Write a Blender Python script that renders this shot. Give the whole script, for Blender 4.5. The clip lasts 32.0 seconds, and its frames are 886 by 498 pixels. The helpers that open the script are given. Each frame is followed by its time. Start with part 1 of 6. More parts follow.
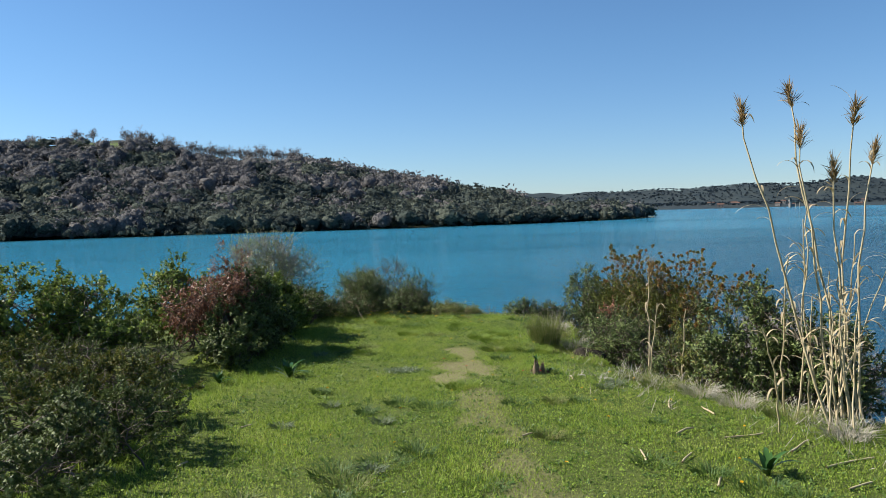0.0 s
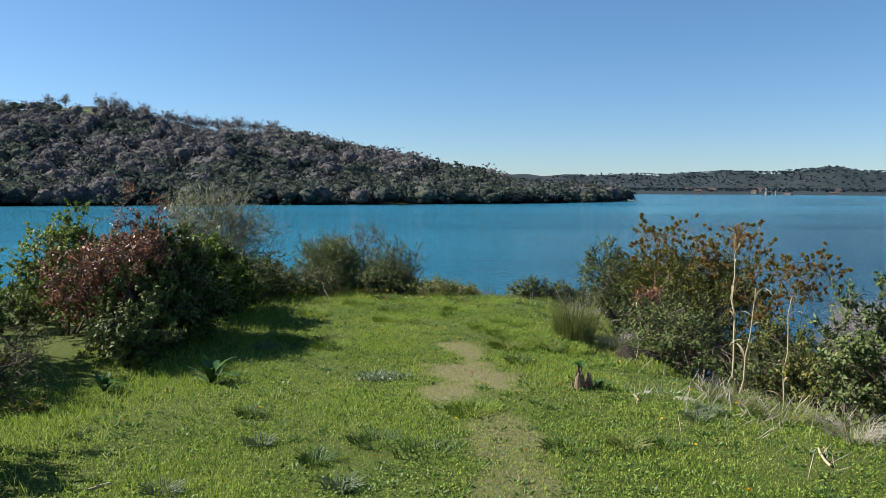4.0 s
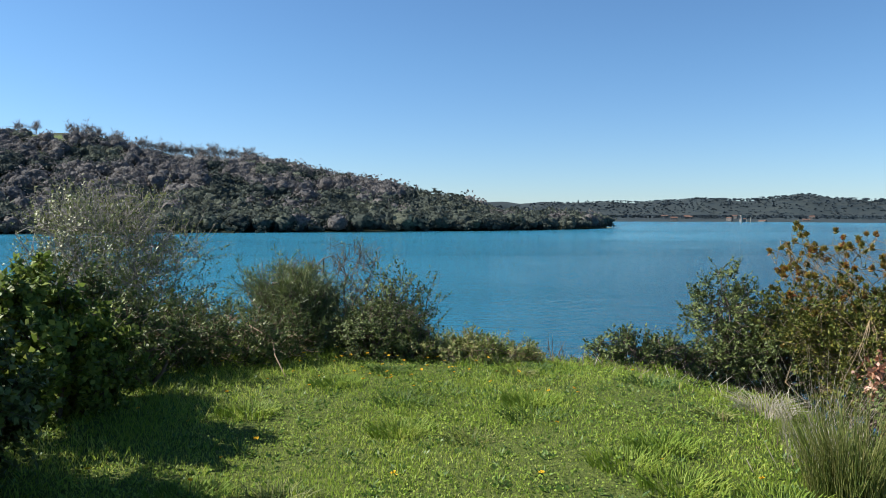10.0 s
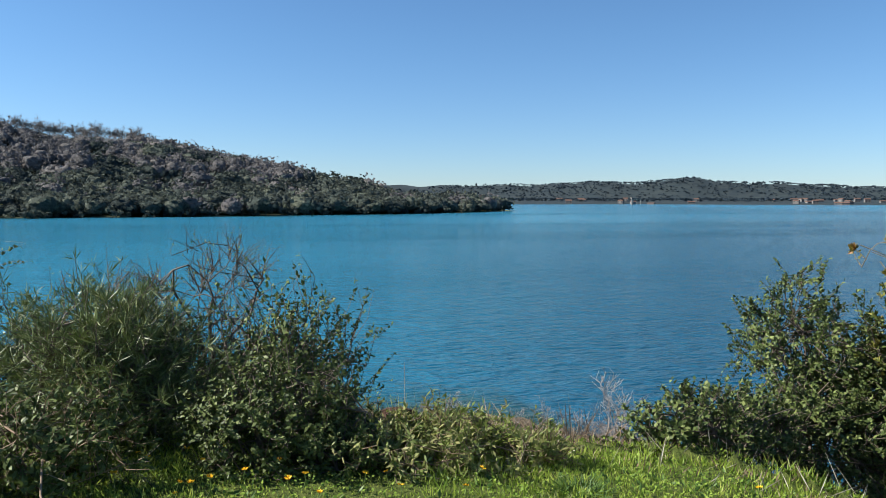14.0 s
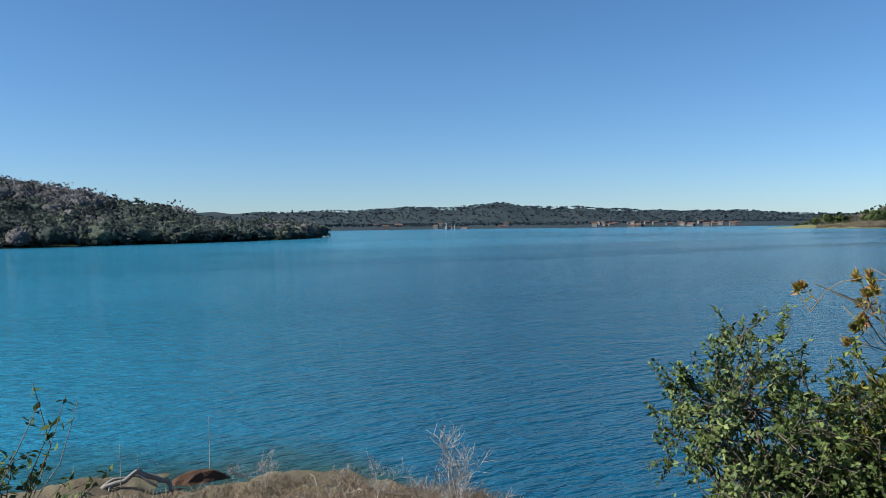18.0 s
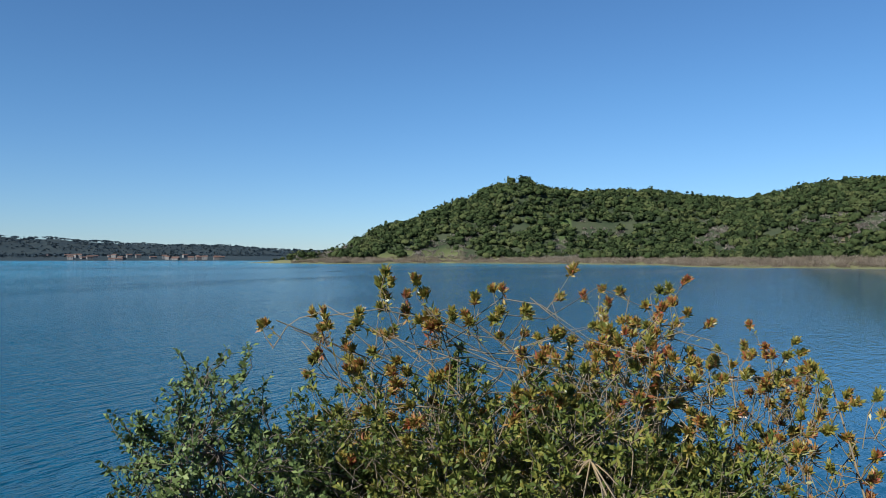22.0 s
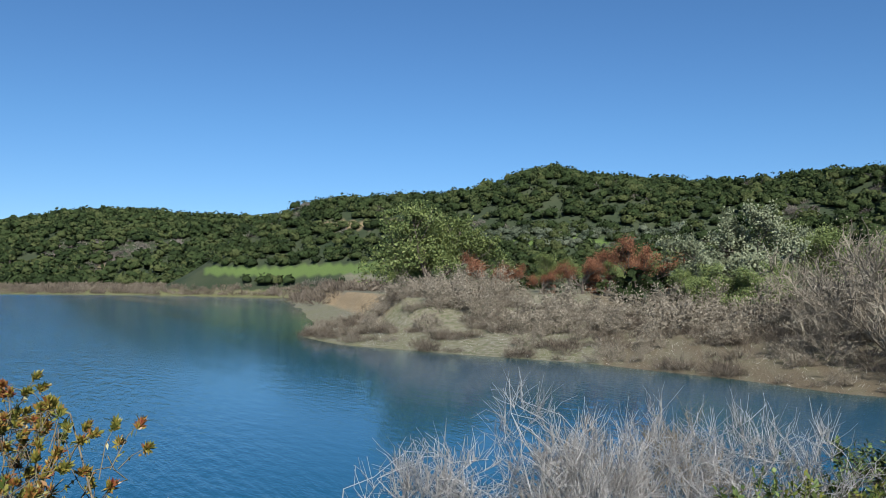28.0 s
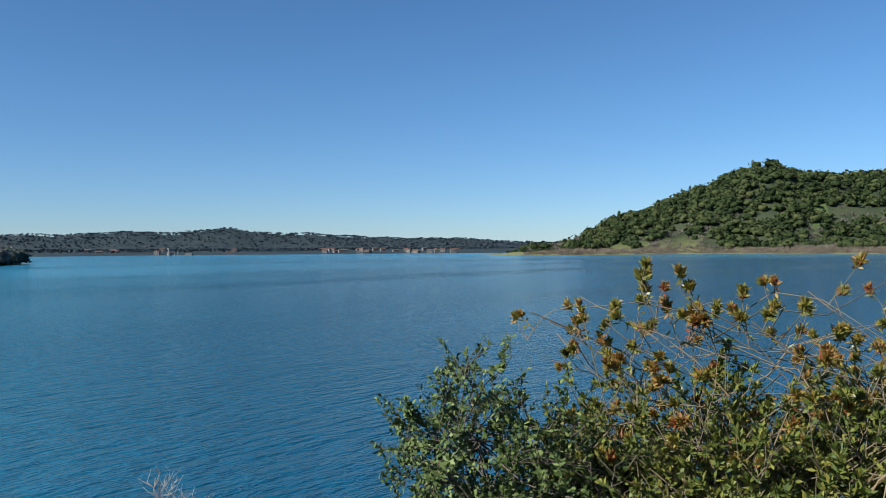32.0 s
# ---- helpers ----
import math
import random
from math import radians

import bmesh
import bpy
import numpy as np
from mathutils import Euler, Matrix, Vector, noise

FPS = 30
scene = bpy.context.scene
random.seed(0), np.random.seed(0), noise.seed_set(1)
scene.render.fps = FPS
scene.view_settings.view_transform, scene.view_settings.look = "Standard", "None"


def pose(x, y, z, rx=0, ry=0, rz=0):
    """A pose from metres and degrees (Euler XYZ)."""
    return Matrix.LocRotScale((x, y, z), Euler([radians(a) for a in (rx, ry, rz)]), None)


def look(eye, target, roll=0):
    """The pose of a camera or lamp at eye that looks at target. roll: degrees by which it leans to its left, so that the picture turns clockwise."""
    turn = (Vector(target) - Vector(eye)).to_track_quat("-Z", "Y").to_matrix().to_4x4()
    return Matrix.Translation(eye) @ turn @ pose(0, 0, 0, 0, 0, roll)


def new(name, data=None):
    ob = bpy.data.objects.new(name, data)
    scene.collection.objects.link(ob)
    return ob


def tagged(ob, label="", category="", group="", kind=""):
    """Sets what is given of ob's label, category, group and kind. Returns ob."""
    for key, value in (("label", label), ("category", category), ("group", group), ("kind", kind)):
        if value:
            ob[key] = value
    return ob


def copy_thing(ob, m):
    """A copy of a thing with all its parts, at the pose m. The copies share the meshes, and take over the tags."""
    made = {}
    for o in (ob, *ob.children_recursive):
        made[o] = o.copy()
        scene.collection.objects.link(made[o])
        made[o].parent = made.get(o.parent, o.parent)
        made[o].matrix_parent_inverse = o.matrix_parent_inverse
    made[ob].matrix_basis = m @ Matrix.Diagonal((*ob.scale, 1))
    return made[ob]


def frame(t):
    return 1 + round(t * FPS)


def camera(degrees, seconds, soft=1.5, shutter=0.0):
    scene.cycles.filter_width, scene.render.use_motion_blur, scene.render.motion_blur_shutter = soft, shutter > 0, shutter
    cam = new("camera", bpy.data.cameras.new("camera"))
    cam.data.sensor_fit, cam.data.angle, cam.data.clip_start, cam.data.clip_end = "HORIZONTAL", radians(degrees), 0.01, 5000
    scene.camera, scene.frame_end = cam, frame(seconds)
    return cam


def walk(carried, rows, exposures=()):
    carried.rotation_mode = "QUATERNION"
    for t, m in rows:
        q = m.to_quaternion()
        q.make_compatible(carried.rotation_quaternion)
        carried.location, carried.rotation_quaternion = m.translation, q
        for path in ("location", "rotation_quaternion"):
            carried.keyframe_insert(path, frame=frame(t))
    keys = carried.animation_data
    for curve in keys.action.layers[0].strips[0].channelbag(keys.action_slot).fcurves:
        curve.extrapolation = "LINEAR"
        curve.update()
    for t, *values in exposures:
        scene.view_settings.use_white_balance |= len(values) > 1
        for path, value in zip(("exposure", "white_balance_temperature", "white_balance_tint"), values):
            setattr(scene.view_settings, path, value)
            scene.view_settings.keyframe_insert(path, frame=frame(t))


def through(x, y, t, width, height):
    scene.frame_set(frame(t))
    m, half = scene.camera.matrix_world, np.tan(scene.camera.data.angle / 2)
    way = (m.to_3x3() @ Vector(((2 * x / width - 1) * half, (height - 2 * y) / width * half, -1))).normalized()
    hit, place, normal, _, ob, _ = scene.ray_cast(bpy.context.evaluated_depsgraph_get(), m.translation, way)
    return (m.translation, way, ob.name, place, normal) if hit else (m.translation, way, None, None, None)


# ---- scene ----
cam = camera(58.80, 32.0, soft=0.7)
PATH = [
    (0, 0.000, 0.000, 8.340, 87.24, 1.35, -5.72),
    (0.5, 0.032, 0.498, 8.285, 87.28, 1.26, -7.44),
    (1, 0.131, 0.975, 8.234, 87.58, 0.71, -7.77),
    (1.5, 0.154, 1.429, 8.147, 87.25, 0.13, -7.11),
    (2, 0.171, 1.903, 8.085, 86.24, -0.11, -6.05),
    (2.5, 0.204, 2.379, 8.051, 86.38, -0.47, -5.47),
    (3, 0.180, 2.920, 7.972, 86.26, -0.54, -7.00),
    (3.5, 0.185, 3.391, 7.915, 85.54, -0.45, -7.21),
    (5.5, -0.014, 5.406, 7.710, 86.39, 0.37, -7.47),
    (6, 0.048, 5.926, 7.639, 86.32, 0.09, -8.05),
    (6.5, 0.073, 6.454, 7.580, 85.52, -0.34, -9.30),
    (7, 0.154, 6.932, 7.575, 85.10, -0.31, -9.10),
    (7.5, 0.211, 7.414, 7.560, 84.95, -0.53, -9.41),
    (8, 0.205, 7.900, 7.562, 85.42, -0.19, -9.84),
    (8.5, 0.246, 8.399, 7.551, 86.10, -0.22, -8.86),
    (9, 0.231, 8.910, 7.510, 86.55, -0.05, -8.97),
    (9.5, 0.262, 9.441, 7.477, 86.89, 0.04, -8.87),
    (10, 0.267, 9.953, 7.462, 87.70, -0.21, -8.90),
    (10.5, 0.255, 10.476, 7.449, 87.51, -0.55, -9.90),
    (11, 0.310, 10.986, 7.440, 86.84, -0.60, -10.42),
    (11.5, 0.304, 11.472, 7.445, 86.95, -0.30, -12.43),
    (12, 0.363, 11.981, 7.445, 87.13, -0.17, -12.92),
    (12.5, 0.407, 12.440, 7.444, 86.81, -0.17, -13.52),
    (13, 0.466, 12.931, 7.451, 86.47, 0.07, -14.08),
    (13.5, 0.565, 13.425, 7.462, 86.16, -0.14, -14.11),
    (14, 0.618, 13.932, 7.451, 86.50, -0.06, -16.24),
    (14.5, 0.720, 14.423, 7.443, 87.05, 0.04, -17.18),
    (16.5, 1.216, 15.737, 7.439, 86.51, 0.61, -21.94),
    (17, 1.332, 15.989, 7.443, 86.81, 0.64, -24.53),
    (17.5, 1.474, 16.207, 7.466, 87.53, 0.38, -25.97),
    (18, 1.547, 16.409, 7.467, 88.33, 0.66, -29.48),
    (18.5, 1.600, 16.535, 7.478, 89.02, 0.52, -34.18),
    (19, 1.675, 16.555, 7.477, 89.53, 0.38, -38.54),
    (19.5, 1.720, 16.575, 7.475, 89.76, 0.33, -42.72),
    (20, 1.742, 16.570, 7.479, 90.02, 0.35, -46.86),
    (20.5, 1.765, 16.558, 7.481, 90.30, 0.33, -51.23),
    (21, 1.779, 16.546, 7.482, 90.56, 0.14, -55.47),
    (21.5, 1.807, 16.527, 7.484, 90.68, 0.04, -60.42),
    (22, 1.838, 16.501, 7.485, 90.63, -0.09, -65.76),
    (22.5, 1.876, 16.470, 7.484, 90.98, -0.20, -71.50),
    (23, 1.910, 16.407, 7.492, 91.56, -0.23, -77.01),
    (23.5, 1.944, 16.358, 7.491, 91.90, 0.01, -84.17),
    (24, 1.993, 16.374, 7.497, 92.36, 0.26, -91.50),
    (24.5, 2.022, 16.383, 7.496, 92.83, 0.29, -98.73),
    (25, 2.041, 16.363, 7.494, 93.13, 0.39, -105.35),
    (25.5, 2.058, 16.346, 7.491, 93.21, 0.34, -111.05),
    (26, 2.070, 16.335, 7.490, 93.16, 0.09, -116.11),
    (26.5, 2.075, 16.322, 7.487, 93.21, -0.11, -120.78),
    (28.5, 1.969, 16.449, 7.525, 92.40, -0.89, -110.52),
    (29, 2.008, 16.420, 7.530, 91.86, -0.49, -100.45),
    (29.5, 2.040, 16.406, 7.511, 91.72, 0.36, -88.75),
    (30, 2.035, 16.415, 7.513, 91.49, 0.64, -77.62),
    (30.5, 2.022, 16.473, 7.506, 91.28, 0.71, -68.64),
    (31, 1.968, 16.553, 7.505, 90.85, 0.38, -61.81),
    (31.5, 1.896, 16.613, 7.494, 90.52, 0.23, -55.62),
    (32, 1.797, 16.651, 7.488, 90.07, 0.42, -48.96),
]
walk(cam, [(t, pose(x, y, z, rx, ry, rz)) for t, x, y, z, rx, ry, rz in PATH], [(0, 0.95, 6500, 10), (1, 0.95, 6500, 10), (2, 1.05, 6500, 10), (3, 0.87, 6500, 10), (6, 1.06, 6500, 10), (9, 1.07, 6500, 10), (14, 1.02, 6400, 10), (17, 0.82, 6150, 9), (19, 0.7, 6000, 8), (23, 0.63, 5900, 8), (26, 0.62, 5900, 8), (29, 0.6, 5900, 8), (32, 0.66, 5950, 8)])

# ---- world and sun ----
SUN_AZ, SUN_EL = -72.0, 36.0        # degrees from +y to the right, and above the horizon
world = bpy.data.worlds.new("sky")
scene.world = world
world.use_nodes = True
wt = world.node_tree
sky = wt.nodes.new("ShaderNodeTexSky")
sky.sky_type, sky.sun_disc = "NISHITA", False
sky.sun_elevation, sky.sun_rotation = radians(SUN_EL), radians(SUN_AZ)
sky.air_density, sky.dust_density, sky.ozone_density = 0.9, 0.08, 4.0
tint = wt.nodes.new("ShaderNodeMix")
tint.data_type, tint.blend_type, tint.inputs[0].default_value, tint.inputs[7].default_value = "RGBA", "MULTIPLY", 1.0, (0.74, 0.94, 1.06, 1)
wt.links.new(sky.outputs[0], tint.inputs[6])
height = wt.nodes.new("ShaderNodeSeparateXYZ")
wt.links.new(wt.nodes.new("ShaderNodeTexCoord").outputs["Generated"], height.inputs[0])
fade = wt.nodes.new("ShaderNodeValToRGB")
fade.color_ramp.elements[0].position, fade.color_ramp.elements[0].color = 0.0, (0.74, 0.86, 1.04, 1)
fade.color_ramp.elements[1].position, fade.color_ramp.elements[1].color = 0.2, (0.74, 0.94, 1.06, 1)
wt.links.new(height.outputs[2], fade.inputs[0])
wt.links.new(fade.outputs[0], tint.inputs[7])
wt.links.new(tint.outputs[2], wt.nodes["Background"].inputs[0])
wt.nodes["Background"].inputs[1].default_value = 0.065
sun_data = bpy.data.lights.new("sun", "SUN")
sun_data.energy, sun_data.angle, sun_data.color = 5.0, radians(0.55), (1.0, 0.95, 0.87)
sun = new("sun", sun_data)
sa, se = radians(SUN_AZ), radians(SUN_EL)
sun.matrix_world = look((60 * math.sin(sa), 60 * math.cos(sa), 60), (60 * math.sin(sa) - math.sin(sa) * math.cos(se), 60 * math.cos(sa) - math.cos(sa) * math.cos(se), 60 - math.sin(se)))

# ---- materials ----


def nodes_of(name):
    m = bpy.data.materials.new(name)
    m.use_nodes = True
    return m, m.node_tree, m.node_tree.nodes["Principled BSDF"]


def ramp(nt, fac, stops):
    r = nt.nodes.new("ShaderNodeValToRGB")
    els = r.color_ramp.elements
    for i, (p, c) in enumerate(stops):
        e = els[i] if i < 2 else els.new(p)
        e.position, e.color = p, (*c, 1)
    nt.links.new(fac, r.inputs[0])
    return r.outputs[0]


def noise_of(nt, scale, detail=4.0, rough=0.6, vec=None):
    n = nt.nodes.new("ShaderNodeTexNoise")
    n.inputs["Scale"].default_value, n.inputs["Detail"].default_value, n.inputs["Roughness"].default_value = scale, detail, rough
    if vec is None:
        vec = nt.nodes.new("ShaderNodeTexCoord").outputs["Object"]
    nt.links.new(vec, n.inputs["Vector"])
    return n.outputs[0]


def mix(nt, fac, a, b, kind="MIX"):
    m = nt.nodes.new("ShaderNodeMix")
    m.data_type, m.blend_type = "RGBA", kind
    for sock, val in ((m.inputs[0], fac), (m.inputs[6], a), (m.inputs[7], b)):
        if isinstance(val, (int, float)):
            sock.default_value = val
        elif isinstance(val, tuple):
            sock.default_value = (*val, 1)
        else:
            nt.links.new(val, sock)
    return m.outputs[2]


def bump(nt, b, height, strength, dist):
    n = nt.nodes.new("ShaderNodeBump")
    n.inputs["Strength"].default_value, n.inputs["Distance"].default_value = strength, dist
    nt.links.new(height, n.inputs["Height"])
    nt.links.new(n.outputs[0], b.inputs["Normal"])


def leaf_mat(name, stops, rough=0.5, patch=3.0, through=0.25, spec=0.4, single=0.55, by_tree=False):
    """Foliage: a tone for each leaf, shifted in patches, some light going through."""
    m, nt, b = nodes_of(name)
    rnd = nt.nodes.new("ShaderNodeNewGeometry").outputs["Random Per Island"]
    if by_tree:
        tone = nt.nodes.new("ShaderNodeAttribute")
        tone.attribute_name = "tone"
        pat = tone.outputs["Fac"]
    else:
        pat = noise_of(nt, patch, 2.0)
    add = nt.nodes.new("ShaderNodeMath")
    add.operation = "MULTIPLY_ADD"
    add.inputs[1].default_value, add.inputs[2].default_value = single, 0.0
    nt.links.new(rnd, add.inputs[0])
    add2 = nt.nodes.new("ShaderNodeMath")
    add2.operation = "MULTIPLY_ADD"
    add2.inputs[1].default_value = 1.05 - single
    nt.links.new(pat, add2.inputs[0])
    nt.links.new(add.outputs[0], add2.inputs[2])
    col = ramp(nt, add2.outputs[0], stops)
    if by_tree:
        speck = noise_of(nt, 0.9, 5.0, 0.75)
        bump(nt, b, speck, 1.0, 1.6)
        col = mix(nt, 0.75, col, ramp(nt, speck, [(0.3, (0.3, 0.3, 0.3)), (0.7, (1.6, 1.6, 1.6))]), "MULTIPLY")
    nt.links.new(col, b.inputs["Base Color"])
    b.inputs["Roughness"].default_value = rough
    b.inputs["Specular IOR Level"].default_value = spec
    if through > 0:
        tr = nt.nodes.new("ShaderNodeBsdfTranslucent")
        nt.links.new(col, tr.inputs[0])
        sh = nt.nodes.new("ShaderNodeMixShader")
        sh.inputs[0].default_value = through
        nt.links.new(b.outputs[0], sh.inputs[1])
        nt.links.new(tr.outputs[0], sh.inputs[2])
        nt.links.new(sh.outputs[0], nt.nodes["Material Output"].inputs[0])
    return m


def solid_mat(name, c0, c1, scale=30.0, rough=0.85, bump_s=0.4, bump_d=0.01):
    m, nt, b = nodes_of(name)
    n = noise_of(nt, scale, 5.0, 0.65)
    n2 = noise_of(nt, scale * 0.13, 3.0)
    col = mix(nt, n2, ramp(nt, n, [(0.3, c0), (0.7, c1)]), tuple(v * 0.7 for v in c0), "MIX")
    nt.links.new(col, b.inputs["Base Color"])
    b.inputs["Roughness"].default_value = rough
    b.inputs["Specular IOR Level"].default_value = 0.25
    bump(nt, b, n, bump_s, bump_d)
    return m


MAT_GREEN = leaf_mat("leaf_green", [(0.15, (0.045, 0.075, 0.014)), (0.5, (0.13, 0.19, 0.036)), (0.85, (0.28, 0.33, 0.075))], 0.55, 3.0, 0.35, 0.22)
MAT_DARK = leaf_mat("leaf_dark_green", [(0.15, (0.03, 0.048, 0.014)), (0.5, (0.085, 0.12, 0.032)), (0.9, (0.2, 0.235, 0.075))], 0.55, 3.0, 0.14, 0.22)
MAT_OLIVE = leaf_mat("leaf_olive_grey", [(0.15, (0.06, 0.08, 0.022)), (0.5, (0.16, 0.195, 0.058)), (0.9, (0.33, 0.35, 0.14))], 0.5, 3.0, 0.18)
MAT_MASTIC = leaf_mat("leaf_yellow_green_and_rust", [(0.22, (0.05, 0.07, 0.016)), (0.42, (0.15, 0.155, 0.03)), (0.54, (0.28, 0.215, 0.042)), (0.63, (0.28, 0.13, 0.038)), (0.76, (0.28, 0.062, 0.038))], 0.4, 4.5, 0.22, 0.4, 0.22)
MAT_RED = leaf_mat("leaf_rust_red", [(0.15, (0.045, 0.026, 0.016)), (0.4, (0.14, 0.056, 0.03)), (0.62, (0.3, 0.125, 0.065)), (0.88, (0.55, 0.36, 0.24))], 0.45)
MAT_UNDER = leaf_mat("leaf_mixed_green", [(0.15, (0.03, 0.05, 0.011)), (0.5, (0.105, 0.13, 0.024)), (0.8, (0.22, 0.2, 0.042)), (0.97, (0.28, 0.14, 0.036))], 0.55, 3.0, 0.16, 0.22)
MAT_STRAW = leaf_mat("dry_straw", [(0.1, (0.22, 0.17, 0.09)), (0.5, (0.42, 0.34, 0.2)), (0.9, (0.62, 0.54, 0.38))], 0.7)
MAT_GRASS = leaf_mat("grass_blade", [(0.12, (0.095, 0.17, 0.02)), (0.42, (0.215, 0.32, 0.038)), (0.66, (0.33, 0.41, 0.065)), (0.92, (0.5, 0.48, 0.17))], 0.55, 0.9, 0.38, 0.3, 0.42)
MAT_HERB = leaf_mat("herb_leaf", [(0.12, (0.04, 0.09, 0.018)), (0.5, (0.09, 0.17, 0.03)), (0.9, (0.16, 0.24, 0.06))], 0.5, 2.0, 0.3)
MAT_CLOVER = leaf_mat("clover_leaf", [(0.12, (0.07, 0.13, 0.018)), (0.45, (0.16, 0.25, 0.035)), (0.75, (0.27, 0.35, 0.06)), (0.95, (0.34, 0.37, 0.09))], 0.65, 1.3, 0.2, 0.12, 0.25)
MAT_PALE = leaf_mat("pale_dry_grass", [(0.1, (0.24, 0.21, 0.15)), (0.5, (0.42, 0.38, 0.3)), (0.9, (0.58, 0.54, 0.45))], 0.75, 2.0, 0.2)
MAT_PLUME = leaf_mat("reed_plume", [(0.1, (0.13, 0.08, 0.03)), (0.5, (0.27, 0.18, 0.075)), (0.9, (0.42, 0.31, 0.15))], 0.75, 3.0, 0.3)
MAT_STALK = leaf_mat("dead_stalk", [(0.12, (0.06, 0.04, 0.024)), (0.45, (0.15, 0.1, 0.062)), (0.7, (0.27, 0.2, 0.13)), (0.92, (0.42, 0.35, 0.25))], 0.8, 2.2, 0.1)
MAT_BRACKEN = leaf_mat("reddish_stem", [(0.12, (0.07, 0.035, 0.022)), (0.5, (0.17, 0.09, 0.055)), (0.8, (0.28, 0.18, 0.12)), (0.97, (0.45, 0.38, 0.3))], 0.8, 1.5, 0.0, 0.15, 0.5)
MAT_GREY = leaf_mat("grey_twig", [(0.1, (0.15, 0.135, 0.12)), (0.5, (0.27, 0.25, 0.225)), (0.9, (0.43, 0.4, 0.37))], 0.8, 2.0, 0.0, 0.2)
MAT_BARK = solid_mat("grey_brown_bark", (0.10, 0.075, 0.055), (0.24, 0.2, 0.16), 40.0)
MAT_WOOD_GREY = solid_mat("weathered_wood", (0.2, 0.18, 0.15), (0.42, 0.39, 0.34), 30.0)
MAT_LICHEN = solid_mat("twig_with_ochre_lichen", (0.14, 0.12, 0.095), (0.36, 0.25, 0.11), 9.0)
MAT_STONE = solid_mat("pale_limestone", (0.32, 0.29, 0.23), (0.5, 0.47, 0.4), 18.0)


MAT_WOODS_EVER = leaf_mat("woods_evergreen", [(0.15, (0.026, 0.038, 0.015)), (0.5, (0.05, 0.07, 0.025)), (0.85, (0.095, 0.108, 0.04))], 0.8, 0.1, 0.15, 0.05, 0.2, True)
MAT_WOODS_BARE = leaf_mat("woods_leafless", [(0.15, (0.12, 0.1, 0.08)), (0.5, (0.19, 0.16, 0.13)), (0.85, (0.27, 0.24, 0.2))], 0.85, 0.1, 0.1, 0.1, 0.4, True)
MAT_WOODS_OLIVE = leaf_mat("woods_olive", [(0.15, (0.07, 0.088, 0.05)), (0.5, (0.115, 0.132, 0.08)), (0.85, (0.175, 0.19, 0.125))], 0.8, 0.1, 0.1, 0.2, 0.25, True)
MAT_WOODS_SCRUB = leaf_mat("woods_scrub", [(0.15, (0.115, 0.088, 0.064)), (0.5, (0.195, 0.155, 0.115)), (0.85, (0.3, 0.25, 0.185))], 0.85, 0.1, 0.1, 0.1, 0.4, True)
# far woods in blue-grey, the haze of the distance painted into them
MAT_WOODS_FAR_HAZED = leaf_mat("woods_far_hazed", [(0.15, (0.03, 0.047, 0.06)), (0.5, (0.038, 0.057, 0.07)), (0.85, (0.05, 0.068, 0.078))], 0.8, 0.01, 0.05, 0.1, 0.1, True)
# hill foliage lifted towards blue-grey: distance haze mixed into the leaf colours
MAT_HILL_EVER_HAZED = leaf_mat("lakeside_evergreen_hazed", [(0.1, (0.05, 0.065, 0.06)), (0.5, (0.096, 0.116, 0.098)), (0.9, (0.165, 0.185, 0.138))], 0.8, 0.1, 0.2, 0.05, 0.15, True)
MAT_HILL_BARE_HAZED = leaf_mat("lakeside_leafless_hazed", [(0.1, (0.115, 0.114, 0.116)), (0.5, (0.178, 0.172, 0.168)), (0.9, (0.26, 0.243, 0.225))], 0.85, 0.1, 0.2, 0.1, 0.3, True)
MAT_SPIT_OAK = leaf_mat("oak_foliage", [(0.15, (0.06, 0.084, 0.026)), (0.5, (0.14, 0.175, 0.052)), (0.9, (0.26, 0.285, 0.095))], 0.55, 0.5, 0.2, 0.3)
MAT_WILLOW = leaf_mat("willow_foliage", [(0.15, (0.1, 0.115, 0.06)), (0.5, (0.18, 0.195, 0.11)), (0.9, (0.29, 0.3, 0.18))], 0.55, 0.5, 0.15, 0.3)
MAT_ORANGE = leaf_mat("orange_leaves", [(0.15, (0.1, 0.04, 0.022)), (0.5, (0.2, 0.085, 0.042)), (0.9, (0.32, 0.16, 0.085))], 0.6, 0.4, 0.2, 0.2)
MAT_SCRUB_TWIG = leaf_mat("scrub_twig", [(0.1, (0.11, 0.09, 0.065)), (0.5, (0.19, 0.158, 0.115)), (0.9, (0.33, 0.285, 0.21))], 0.8, 0.3, 0.0, 0.2)
MAT_CREST = leaf_mat("crest_twig", [(0.15, (0.15, 0.135, 0.125)), (0.5, (0.21, 0.19, 0.175)), (0.9, (0.28, 0.255, 0.235))], 0.85, 0.1, 0.0, 0.1)
MAT_TUSSOCK = leaf_mat("tussock_blade", [(0.1, (0.09, 0.14, 0.025)), (0.5, (0.19, 0.235, 0.055)), (0.9, (0.38, 0.34, 0.14))], 0.6, 3.0, 0.3)
MAT_REDEARTH = solid_mat("red_brown_earth", (0.075, 0.04, 0.024), (0.16, 0.09, 0.055), 14.0, 0.95, 0.8, 0.05)

